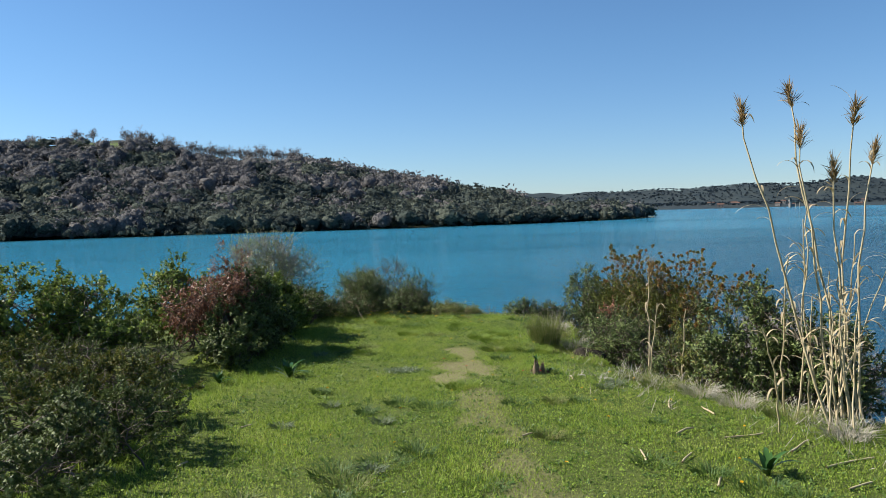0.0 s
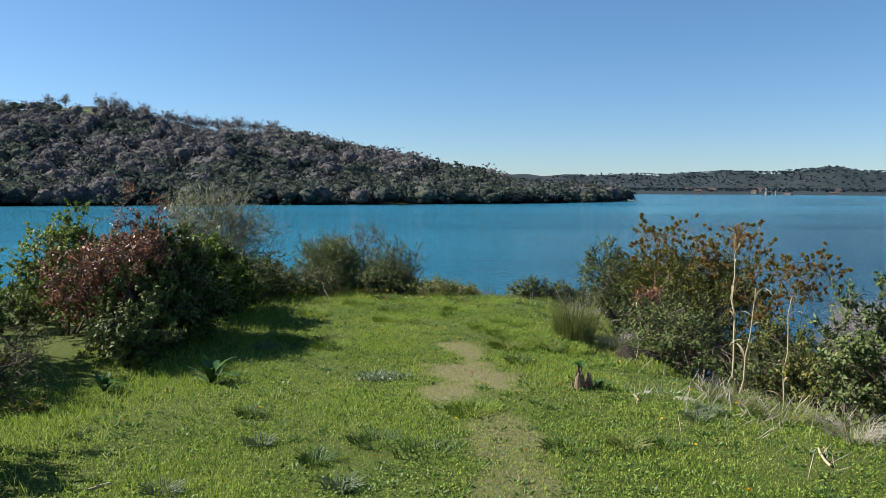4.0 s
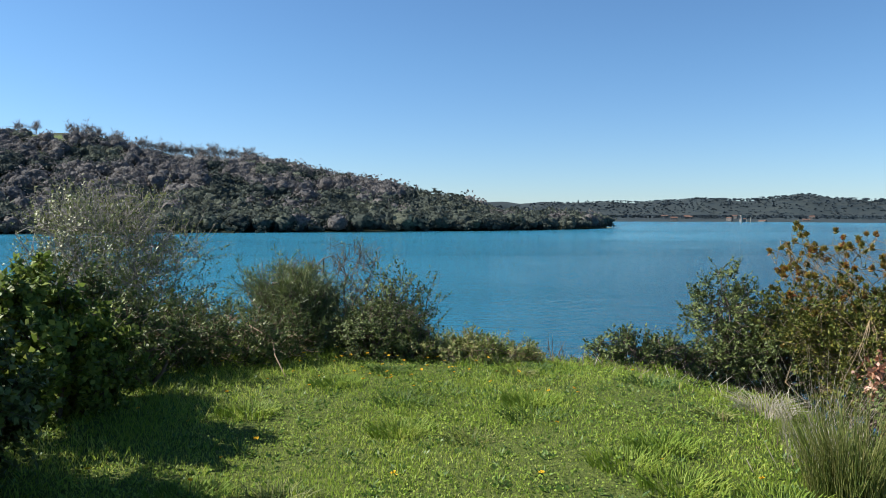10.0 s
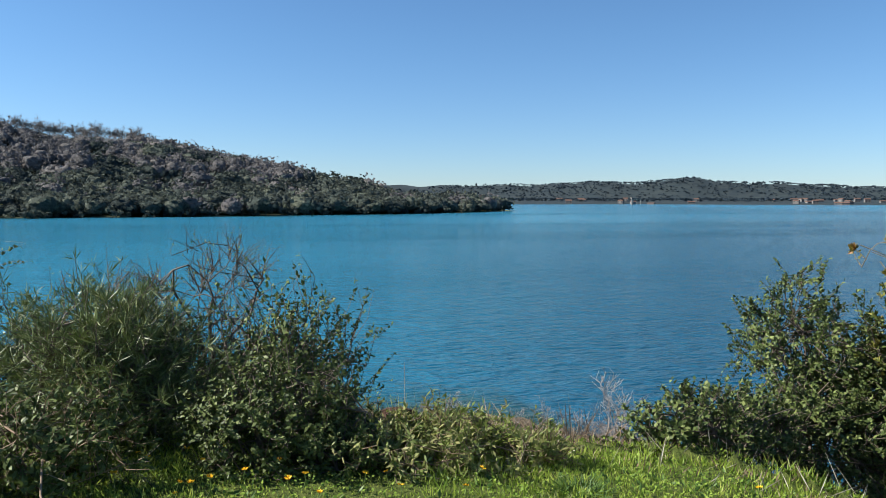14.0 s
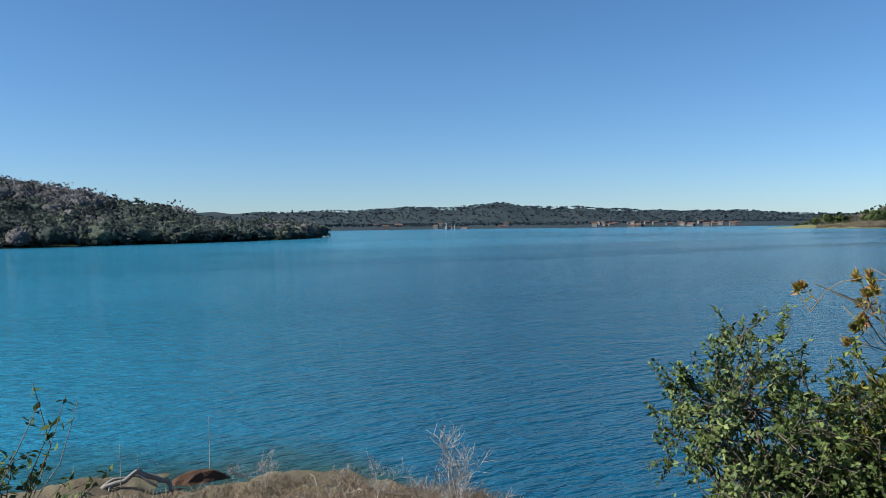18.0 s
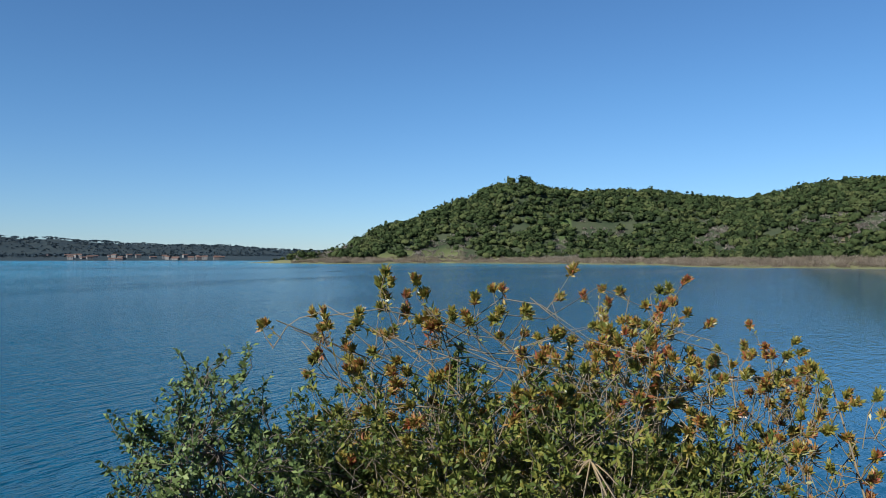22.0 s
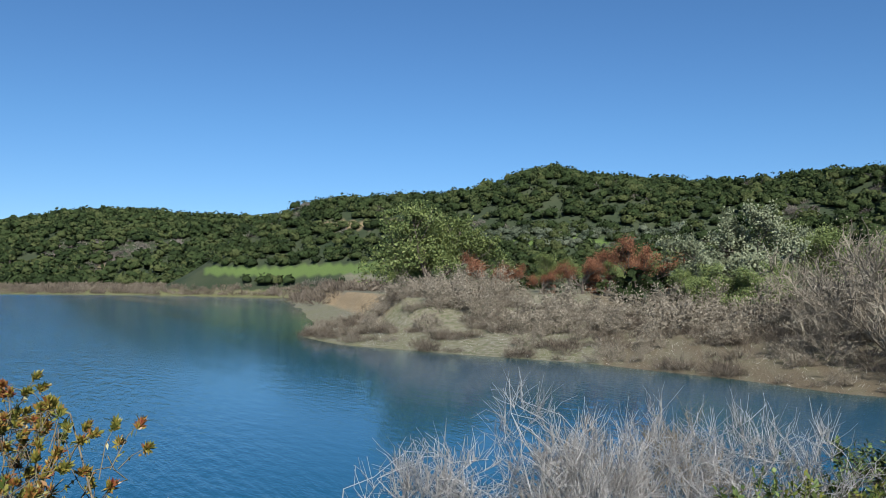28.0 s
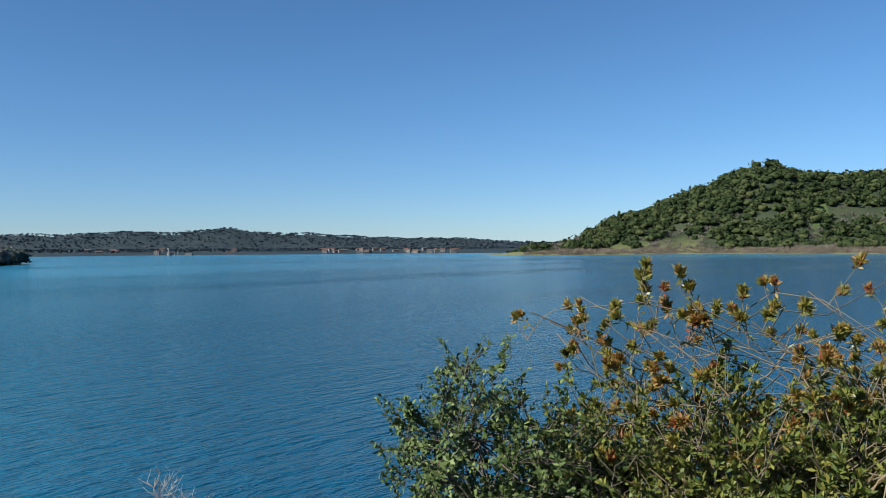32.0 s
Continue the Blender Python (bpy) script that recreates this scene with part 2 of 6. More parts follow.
MAT_SCRUB = leaf_mat("heath_scrub", [(0.15, (0.035, 0.05, 0.015)), (0.5, (0.085, 0.11, 0.03)), (0.8, (0.16, 0.175, 0.055)), (0.97, (0.24, 0.21, 0.1))], 0.6, 1.5)
MAT_BROOM = leaf_mat("broom_stem", [(0.15, (0.04, 0.065, 0.016)), (0.5, (0.11, 0.15, 0.04)), (0.9, (0.24, 0.27, 0.1))], 0.5, 3.0, 0.12)

# ---- mesh tools ----
K = 1.42        # metres to a unit of the plan, in which the lists below are written


def mesh_from(name, V, F):
    """A mesh from an array of points and an array of faces with the same number of corners."""
    me = bpy.data.meshes.new(name)
    V, F = np.asarray(V, np.float32), np.asarray(F, np.int32)
    k = F.shape[1]
    me.vertices.add(len(V))
    me.vertices.foreach_set("co", V.ravel())
    me.loops.add(F.size)
    me.loops.foreach_set("vertex_index", F.ravel())
    me.polygons.add(len(F))
    me.polygons.foreach_set("loop_start", np.arange(len(F), dtype=np.int32) * k)
    me.polygons.foreach_set("loop_total", np.full(len(F), k, np.int32))
    me.update(calc_edges=True)
    return me


def put(name, V, F, mat, parent=None, smooth=False):
    me = mesh_from(name, np.asarray(V, float) * K, F)
    me.materials.append(mat)
    if smooth:
        me.polygons.foreach_set("use_smooth", np.ones(len(me.polygons), bool))
    ob = new(name, me)
    ob.parent = parent
    return ob


def unit(v):
    return v / np.maximum(np.linalg.norm(v, axis=-1, keepdims=True), 1e-9)


def leaf_quads(P, D, L, W, rng, fold=0.18, face=None):
    """Folded leaf blades: a base at P, along D, turned towards face where it is given."""
    n = len(P)
    D = unit(D)
    S = unit(np.cross(D, rng.normal(size=(n, 3)) if face is None else face + 0.4 * rng.normal(size=(n, 3))))
    N = np.cross(S, D)
    L, W = np.broadcast_to(L, n)[:, None], np.broadcast_to(W, n)[:, None]
    V = np.stack([P, P + 0.5 * L * D + 0.5 * W * S + fold * W * N, P + L * D, P + 0.5 * L * D - 0.5 * W * S + fold * W * N], 1)
    return V.reshape(-1, 3), np.arange(4 * n).reshape(n, 4)


def tube_quads(A, B, ra, rb, sides=3):
    """Straight tapered pieces of twig from A to B."""
    n = len(A)
    D = unit(B - A)
    ref = np.where(np.abs(D[:, 2:3]) > 0.9, [[1.0, 0, 0]], [[0, 0, 1.0]])
    S = unit(np.cross(D, ref))
    N = np.cross(S, D)
    ra, rb = np.broadcast_to(ra, n)[:, None], np.broadcast_to(rb, n)[:, None]
    ring = []
    for C, r in ((A, ra), (B, rb)):
        for k in range(sides):
            a = 2 * math.pi * k / sides
            ring.append(C + r * (math.cos(a) * S + math.sin(a) * N))
    V = np.stack(ring, 1).reshape(-1, 3)
    base = np.arange(n)[:, None, None] * 2 * sides
    k = np.arange(sides)
    F = np.stack([k, (k + 1) % sides, (k + 1) % sides + sides, k + sides], -1)[None] + base
    return V, F.reshape(-1, 4)


def join_np(parts):
    V, F, o = [], [], 0
    for v, f in parts:
        V.append(v)
        F.append(f + o)
        o += len(v)
    return np.concatenate(V), np.concatenate(F)


def curve_points(A, B, rng, sag, bend, k=4):
    """k + 1 points along bowed ways from A to B."""
    n = len(A)
    t = np.linspace(0, 1, k + 1)[None, :, None]
    P = A[:, None] * (1 - t) + B[:, None] * t
    off = rng.normal(size=(n, 1, 3)) * bend
    off[..., 2] += sag
    d = np.linalg.norm(B - A, axis=1)[:, None, None]
    P = P + off * d * (4 * t * (1 - t)) * 0.5
    P[:, 1:-1] += rng.normal(size=(n, k - 1, 3)) * d * bend * 0.15
    return P


def strands(P, r0, r1, sides=3):
    """Tapered tubes along n ways of k + 1 points each, every tube in one piece."""
    n, k = P.shape[0], P.shape[1]
    r = np.linspace(0, 1, k)[None] * (np.broadcast_to(r1, n) - np.broadcast_to(r0, n))[:, None] + np.broadcast_to(r0, n)[:, None]
    D = unit(np.gradient(P, axis=1))
    ref = unit(np.cross(P[:, -1] - P[:, 0], np.where(np.abs(unit(P[:, -1] - P[:, 0])[:, 2:3]) > 0.9, [[1.0, 0, 0]], [[0, 0, 1.0]])))[:, None]
    S = unit(ref - (ref * D).sum(-1, keepdims=True) * D)
    N = np.cross(S, D)
    a = 2 * np.pi * np.arange(sides) / sides
    V = P[:, :, None] + r[:, :, None, None] * (np.cos(a)[:, None] * S[:, :, None] + np.sin(a)[:, None] * N[:, :, None])
    idx = np.arange(n * k * sides).reshape(n, k, sides)
    F = np.stack([idx[:, :-1], np.roll(idx, -1, 2)[:, :-1], np.roll(idx, -1, 2)[:, 1:], idx[:, 1:]], -1)
    return V.reshape(-1, 3), F.reshape(-1, 4)


def in_blobs(blobs, n, rng, shell=0.55):
    """Points in ellipsoids (x, y, z, rx, ry, rz), more of them towards the outside."""
    B = np.array(blobs, float)
    vol = B[:, 3] * B[:, 4] * B[:, 5]
    i = rng.choice(len(B), n, p=vol / vol.sum())
    d = unit(rng.normal(size=(n, 3)))
    r = shell + (1 - shell) * rng.random(n) ** 0.6
    r = r * (0.88 + 0.24 * rng.random(n))
    return B[i, :3] + d * r[:, None] * B[i, 3:], d


# ---- the lie of the land ----
EDGE = [(-60, -60), (-40, -20), (-26, 0), (-14, 8), (-7, 13), (-3.5, 14.8), (-0.5, 14.6), (1.2, 13.6), (2.6, 12.8), (3.0, 11.4), (2.55, 9.4), (2.75, 7.8), (3.7, 5.6), (4.6, 2.5), (4.6, -4), (5, -12), (8, -22), (14, -34), (25, -45), (60, -70)]


def seg_dist(X, Y, a, b):
    dx, dy = b[0] - a[0], b[1] - a[1]
    t = np.clip(((X - a[0]) * dx + (Y - a[1]) * dy) / (dx * dx + dy * dy), 0, 1)
    return np.hypot(X - a[0] - t * dx, Y - a[1] - t * dy), t


def inside(X, Y, poly):
    r = np.zeros(X.shape, bool)
    for (x0, y0), (x1, y1) in zip(poly, poly[1:] + poly[:1]):
        c = ((y0 > Y) != (y1 > Y)) & (X < (x1 - x0) * (Y - y0) / ((y1 - y0) or 1e-9) + x0)
        r ^= c
    return r


def signed(X, Y, poly):
    d = np.full(X.shape, 1e9)
    for a, b in zip(poly, poly[1:] + poly[:1]):
        d = np.minimum(d, seg_dist(X, Y, a, b)[0])
    return np.where(inside(X, Y, poly), -d, d)


def ridge(X, Y, line):
    """Height of a hill that runs along a line of (x, y, crest height, half width)."""
    h = np.full(X.shape, -50.0)
    for a, b in zip(line, line[1:]):
        d, t = seg_dist(X, Y, a[:2], b[:2])
        top, w = a[2] + t * (b[2] - a[2]), a[3] + t * (b[3] - a[3])
        s = d / w
        h = np.maximum(h, np.where(s < 1, top * (0.5 + 0.5 * np.cos(np.pi * np.minimum(s, 1))), -(s - 1) * 8))
    return h


def wobble(X, Y, scale, seed, octaves=3):
    """Smooth uneven values between about -1 and 1."""
    rng = np.random.default_rng(seed)
    out, amp = 0, 1.0
    for k in range(octaves):
        for _ in range(4):
            a, p = rng.random() * 6.283, rng.random() * 6.283
            f = (0.7 + 0.6 * rng.random()) * 6.283 / (scale / 2**k)
            out = out + amp * 0.35 * np.sin(f * (X * np.cos(a) + Y * np.sin(a)) + p)
        amp *= 0.5
    return out


LEFT_HILL = [(-420, 330, 46, 190), (-240, 410, 46, 200), (-130, 445, 45, 190), (-60, 440, 34, 165), (0, 425, 21, 125), (50, 420, 11.5, 90), (110, 432, 5.0, 50), (142, 433, 2.2, 22)]
RIGHT_HILL = [(640, 470, 3.0, 26), (730, 445, 12, 60), (800, 405, 42, 130), (860, 360, 68, 170), (906, 317, 89, 190), (980, 230, 82, 230), (980, 60, 66, 240), (900, -40, 78, 230), (830, -160, 73, 230), (760, -260, 70, 230)]
MID_HILL = [(500, -150, 57, 125), (430, -215, 62, 150), (400, -265, 76, 160), (330, -330, 64, 160), (270, -380, 70, 150), (120, -420, 66, 160), (-80, -430, 55, 170)]
SPIT = [(101, -20), (84, -12), (70, -13), (58, -17), (47, -23), (36, -25), (29, -25), (24, -28), (18, -36), (0, -60), (60, -160), (260, -190), (380, -120), (300, -70), (180, -40)]
FAR = [(-1500, 2300, 60, 500), (-300, 2400, 58, 450), (500, 2350, 52, 420), (900, 2150, 48, 380), (1180, 1860, 62, 300), (1600, 1700, 42, 400), (1900, 1350, 28, 380), (2300, 1000, 26, 400), (2700, 500, 60, 500)]


def land(X, Y):
    """The height of the ground over the water, in metres."""
    X, Y = np.asarray(X, float), np.asarray(Y, float)
    d = signed(X, Y, EDGE)
    front = np.clip((Y - 12) / 5, 0, 1) * np.clip((13 - X) / 5, 0, 1)
    left = np.clip((-X - 2) / 8, 0, 1)
    slope = 0.54 - 0.18 * left * (1 - front)
    top = 4.13 + 0.05 * wobble(X, Y, 9, 3) * np.clip(-d, 0, 1) + 0.034 * np.clip(8.5 - Y, 0, 9)
    lip = np.minimum(d, 0.7) * 0.9
    bank = front * (np.clip(d - 0.7, 0, 2.8) * 0.45 + np.maximum(d - 3.5, 0) * 0.2) + (1 - front) * np.maximum(d - 0.7, 0) * slope
    drop = np.where(d > 0, lip + bank, 0.1 * np.clip(0.6 + d, 0, 1))
    near = np.where(d < 40, top - drop + (0.13 * wobble(X, Y, 3.1, 5) + 0.05 * wobble(X, Y, 0.9, 6)) * np.clip(d, 0, 1), -50)
    h = np.maximum(near, -3.0)
    h = np.maximum(h, ridge(X, Y, LEFT_HILL) * (1 + 0.06 * wobble(X, Y, 90, 7)))
    h = np.maximum(h, ridge(X, Y, RIGHT_HILL) * (1 + 0.05 * wobble(X, Y, 160, 8)))
    h = np.maximum(h, ridge(X, Y, [(898, 324, 95, 60), (912, 310, 96, 60)]))
    h = np.maximum(h, ridge(X, Y, MID_HILL) * (1 + 0.06 * wobble(X, Y, 110, 9)))
    h = np.maximum(h, ridge(X, Y, FAR) * (1 + 0.1 * wobble(X, Y, 260, 10, 4)))
    ds = -signed(X, Y, SPIT) + 1.2 * wobble(X, Y, 40, 11, 1)
    cut = np.clip((ds - 8) * 1.1, 0, 3.0) * np.clip((X - 66) / 12, 0, 1) + np.clip((ds - 9) * 0.16, 0, 1.7) * np.clip((75 - X) / 15, 0, 1)
    h = np.maximum(h, np.clip(ds * 0.14, -3, 1.2) + np.minimum(cut, 3.0) + np.clip(ds - 20, 0, 200) * 0.045)
    # low shores of the bay, under the hills
    shore = [(470, 60), (620, 120), (690, 320), (560, 365), (600, 500), (900, 520), (1400, 300), (1200, -300), (700, -420), (400, -300), (390, -130), (440, -60)]
    d2 = -signed(X, Y, shore) + 6 * wobble(X, Y, 80, 12)
    h = np.maximum(h, np.clip(d2 * 0.05, -3, 4.0))
    plain = np.clip((np.hypot(X - 100, Y) - 1230 + 60 * wobble(X, Y, 500, 13)) * 0.03, -3, 4.0 + 0.002 * np.hypot(X, Y)) * (Y > 0)
    h = np.where(Y > 300, np.maximum(h, plain), h)
    back = np.clip((-Y - 34) * 0.22 - 1.0, -3, 30) - np.clip(X - 5, 0, 80) * 0.5
    return np.maximum(h, np.maximum(back, -3))


CX, CY = 1.0, 8.5
ang = np.radians(np.concatenate([np.arange(-45, 150, 0.25), np.arange(150, 315, 1.5)]))
ang = ang[: len(ang) // 2 * 2]
rad = np.concatenate([0.15 * 1.05 ** np.arange(0, 68), 4.15 * 1.022 ** np.arange(0, 100), 36.6 * 1.05 ** np.arange(0, 45), 329.0 * 1.012 ** np.arange(0, 40), 530.0 * 1.05 ** np.arange(0, 40)])
RR, AA = np.meshgrid(rad, ang, indexing="ij")
GX, GY = CX + RR * np.sin(AA), CY + RR * np.cos(AA)
GZ = land(GX, GY)
na, nr = len(ang), len(rad)
GV = np.concatenate([np.stack([GX, GY, GZ], -1).reshape(-1, 3), [[CX, CY, float(land(CX, CY))]]])
ii, jj = np.meshgrid(np.arange(nr - 1), np.arange(na), indexing="ij")
GF = np.stack([ii * na + jj, (ii + 1) * na + jj, (ii + 1) * na + (jj + 1) % na, ii * na + (jj + 1) % na], -1).reshape(-1, 4)[:, ::-1]
half = np.arange(0, na - 1, 2)
hub = np.stack([np.full(len(half), nr * na), (half + 2) % na, half + 1, half], -1)
GF = np.concatenate([GF, hub])
# ground surface: turf and bare earth near, scrub soil and meadow far
m_ground, nt, b = nodes_of("ground")
tc = nt.nodes.new("ShaderNodeTexCoord").outputs["Object"]
fine, mid_n, big = noise_of(nt, 22.0, 6.0, 0.7, tc), noise_of(nt, 1.3, 4.0, 0.6, tc), noise_of(nt, 0.03, 4.0, 0.6, tc)
turf = ramp(nt, fine, [(0.3, (0.052, 0.078, 0.015)), (0.55, (0.1, 0.128, 0.028)), (0.8, (0.18, 0.175, 0.064))])
earth = ramp(nt, fine, [(0.25, (0.135, 0.122, 0.05)), (0.75, (0.27, 0.242, 0.115))])
grey = ramp(nt, fine, [(0.25, (0.165, 0.148, 0.07)), (0.75, (0.3, 0.266, 0.14))])
attr = nt.nodes.new("ShaderNodeAttribute")
attr.attribute_name = "cover"
sep = nt.nodes.new("ShaderNodeSeparateColor")
nt.links.new(attr.outputs["Color"], sep.inputs[0])
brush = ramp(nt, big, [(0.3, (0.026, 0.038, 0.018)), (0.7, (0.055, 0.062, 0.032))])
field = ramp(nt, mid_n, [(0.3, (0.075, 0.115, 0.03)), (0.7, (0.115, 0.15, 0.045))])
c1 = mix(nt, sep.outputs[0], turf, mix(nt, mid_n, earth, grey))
# ground of the far shore turns bluish, haze put into its colour
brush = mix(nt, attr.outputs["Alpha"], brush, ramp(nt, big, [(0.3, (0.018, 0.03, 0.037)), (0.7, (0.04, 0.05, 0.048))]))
c2 = mix(nt, sep.outputs[1], c1, brush)
c3 = mix(nt, sep.outputs[2], c2, field)
attr2 = nt.nodes.new("ShaderNodeAttribute")
attr2.attribute_name = "shore"
sep2 = nt.nodes.new("ShaderNodeSeparateColor")
nt.links.new(attr2.outputs["Color"], sep2.inputs[0])
ochre = ramp(nt, mid_n, [(0.3, (0.22, 0.15, 0.075)), (0.7, (0.36, 0.27, 0.16))])
litter = ramp(nt, mid_n, [(0.32, (0.1, 0.105, 0.05)), (0.48, (0.17, 0.15, 0.1)), (0.6, (0.21, 0.19, 0.14)), (0.72, (0.28, 0.25, 0.19))])
c3 = mix(nt, sep2.outputs[1], c3, litter)
c3 = mix(nt, sep2.outputs[2], c3, ramp(nt, fine, [(0.3, (0.075, 0.055, 0.032)), (0.52, (0.14, 0.108, 0.066)), (0.72, (0.23, 0.19, 0.13))]))
c3 = mix(nt, sep2.outputs[0], c3, ochre)
nt.links.new(c3, b.inputs["Base Color"])
b.inputs["Roughness"].default_value = 0.95
b.inputs["Specular IOR Level"].default_value = 0.15
bump(nt, b, fine, 0.9, 0.05)
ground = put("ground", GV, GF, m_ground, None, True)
tagged(ground, "grassy promontory, wooded hills and low shores round the lake", "ground", kind="structure")
gx, gy, gz = GV[:, 0], GV[:, 1], GV[:, 2]
near_d = signed(gx, gy, EDGE)


def disc(cx, cy, rx, ry, soft=0.5):
    return np.clip((1.2 - np.hypot((gx - cx) / rx, (gy - cy) / ry) + 0.38 * wobble(gx, gy, 0.9, 21) + 0.25 * wobble(gx, gy, 0.3, 22)) / soft, 0, 1)


bare = np.maximum.reduce([disc(1.02, 8.6, 0.26, 0.5) * 0.85, disc(0.82, 8.1, 0.3, 0.3) * 0.8, disc(1.22, 8.25, 0.22, 0.34) * 0.82, disc(1.12, 9.2, 0.16, 0.45) * 0.8, disc(0.95, 6.6, 0.2, 1.2) * 0.55, disc(0.95, 4.4, 0.22, 1.0) * 0.55, np.clip((near_d - 0.8) / 1.5, 0, 1)])
far_r = np.hypot(gx, gy)
bare = np.where(far_r < 150, np.maximum(bare, np.clip((gz < 2.0) * 1.0, 0, 1)), 0)
bare = np.where((far_r > 150) & (far_r < 1000) & (gz < 3.2) & (gx > 100), 0.65, bare)
bare = np.where((far_r > 30) & (far_r < 300) & (gx > 15) & (gz < 6), 0.6, bare)
scrub = np.where((far_r > 150) & ((gz >= 3.2) | (gx < 100) | (far_r > 1000)), 1.0, 0.0)


# meadows: along the contours, by bearing from the end of the walk, height and distance
MEADOWS = [(11.8, 15.6, 2.6, 7.0, 395, 445), (99.5, 113.0, 11.5, 17.0, 380, 520), (74.0, 81.5, 37, 44, 700, 950), (121.0, 133.5, 25, 31, 300, 440), (93.0, 97.0, 6.0, 8.0, 400, 560), (-19.0, -15.0, 41.0, 44.0, 380, 440)]


def in_meadow(X, Y, Z):
    az, d = np.degrees(np.arctan2(X - 1.46, Y - 11.5)), np.hypot(X - 1.46, Y - 11.5)
    az, Z = az + 0.25 * wobble(X, Y, 60, 61, 1), Z + 1.7 * wobble(X, Y, 70, 62, 1)
    return np.any([(az > m[0]) & (az < m[1]) & (Z > m[2]) & (Z < m[3]) & (d > m[4]) & (d < m[5]) for m in MEADOWS], axis=0)


fields = in_meadow(gx, gy, gz).astype(float)
cover = ground.data.color_attributes.new("cover", "FLOAT_COLOR", "POINT")
# alpha: the distant ground that gets the painted haze
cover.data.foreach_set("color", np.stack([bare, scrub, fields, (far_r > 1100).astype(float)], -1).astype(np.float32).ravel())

spit_d = -signed(gx, gy, SPIT)
bear_g = np.degrees(np.arctan2(gx - 1.46, gy - 11.5)) + 0.3 * wobble(gx, gy, 40, 63)
terrace = (bear_g > 107.5) & (bear_g < 114.8) & (gz > 38.8) & (gz < 43.0) & (far_r < 620) & (far_r > 300)
terrace |= (bear_g > 92.5) & (bear_g < 97.2) & (gz > 24.5) & (gz < 26.2) & (far_r > 400) & (far_r < 900)
ochre_part = np.clip((gx - 80) / 4, 0, 1) * np.clip((spit_d - 6.5) / 1.5, 0, 1) * np.clip((12 - spit_d) / 1.5, 0, 1)
ochre_part = np.where(terrace, 0.9, ochre_part)
slope_part = np.clip((near_d - 0.2) / 0.6, 0, 1) * (near_d < 40) * (0.75 + 0.25 * wobble(gx, gy, 2.2, 23))
slope_part = np.where((spit_d > -1) & (gx > 12), 0.8 + 0.2 * wobble(gx, gy, 7, 24), slope_part)
shore_a = ground.data.color_attributes.new("shore", "FLOAT_COLOR", "POINT")
shore_a.data.foreach_set("color", np.stack([ochre_part, np.clip(slope_part, 0, 1), np.clip(near_d - 0.3, 0, 1) * (near_d < 30) * np.clip(0.75 + 0.4 * wobble(gx, gy, 1.7, 25), 0, 1), 0 * gx + 1], -1).astype(np.float32).ravel())

# ---- the lake ----
m_water, nt, b = nodes_of("lake_water")
tc = nt.nodes.new("ShaderNodeTexCoord").outputs["Object"]
mp = nt.nodes.new("ShaderNodeMapping")
mp.inputs["Rotation"].default_value[2] = 0.6
mp.inputs["Scale"].default_value = (0.45, 1.4, 1.0)
nt.links.new(tc, mp.inputs[0])
w1, w2 = noise_of(nt, 1.3, 3.0, 0.6, mp.outputs[0]), noise_of(nt, 0.012, 3.0, 0.6, tc)
swell = noise_of(nt, 0.3, 3.0, 0.55, mp.outputs[0])
waves = nt.nodes.new("ShaderNodeMath")
waves.operation = "MULTIPLY_ADD"
waves.inputs[1].default_value = 0.9
nt.links.new(swell, waves.inputs[0])
nt.links.new(w1, waves.inputs[2])
depth = nt.nodes.new("ShaderNodeAttribute")
depth.attribute_name = "depth"
painted_sheen = nt.nodes.new("ShaderNodeAttribute")
painted_sheen.attribute_name = "painted_sheen"
# the water's own tone, and a paler one that paints in brighter sky reflection
plain_tone = ramp(nt, w2, [(0.35, (0.006, 0.062, 0.112)), (0.65, (0.007, 0.076, 0.135))])
sheen_tone = ramp(nt, w2, [(0.35, (0.028, 0.205, 0.31)), (0.65, (0.032, 0.235, 0.35))])
nt.links.new(mix(nt, depth.outputs["Fac"], (0.022, 0.06, 0.05), mix(nt, painted_sheen.outputs["Fac"], plain_tone, sheen_tone)), b.inputs["Base Color"])
mp2 = nt.nodes.new("ShaderNodeMapping")
mp2.inputs["Rotation"].default_value[2] = 0.35
mp2.inputs["Scale"].default_value = (0.0015, 0.016, 1.0)
nt.links.new(tc, mp2.inputs[0])
slick = ramp(nt, noise_of(nt, 1.0, 4.0, 0.6, mp2.outputs[0]), [(0.45, (0.11, 0.11, 0.11)), (0.62, (0.05, 0.05, 0.05))])
nt.links.new(slick, b.inputs["Roughness"])
b.inputs["IOR"].default_value = 1.33
b.inputs["Specular IOR Level"].default_value = 0.5
bump(nt, b, waves.outputs[0], 1.0, 0.5)
chop = nt.nodes.new("ShaderNodeAttribute")
chop.attribute_name = "chop"
nt.links.new(chop.outputs["Fac"], nt.nodes["Bump"].inputs["Strength"])
pick_r = np.unique(np.concatenate([np.arange(60, nr, 2), [nr - 1]]))
WX, WY = CX + np.outer(rad[pick_r], np.sin(ang[::2])), CY + np.outer(rad[pick_r], np.cos(ang[::2]))
nw, mw = WX.shape
ii, jj = np.meshgrid(np.arange(nw - 1), np.arange(mw), indexing="ij")
WF = np.stack([ii * mw + jj, (ii + 1) * mw + jj, (ii + 1) * mw + (jj + 1) % mw, ii * mw + (jj + 1) % mw], -1).reshape(-1, 4)[:, ::-1]
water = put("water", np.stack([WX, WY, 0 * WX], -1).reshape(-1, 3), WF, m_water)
deep = water.data.attributes.new("depth", "FLOAT", "POINT")
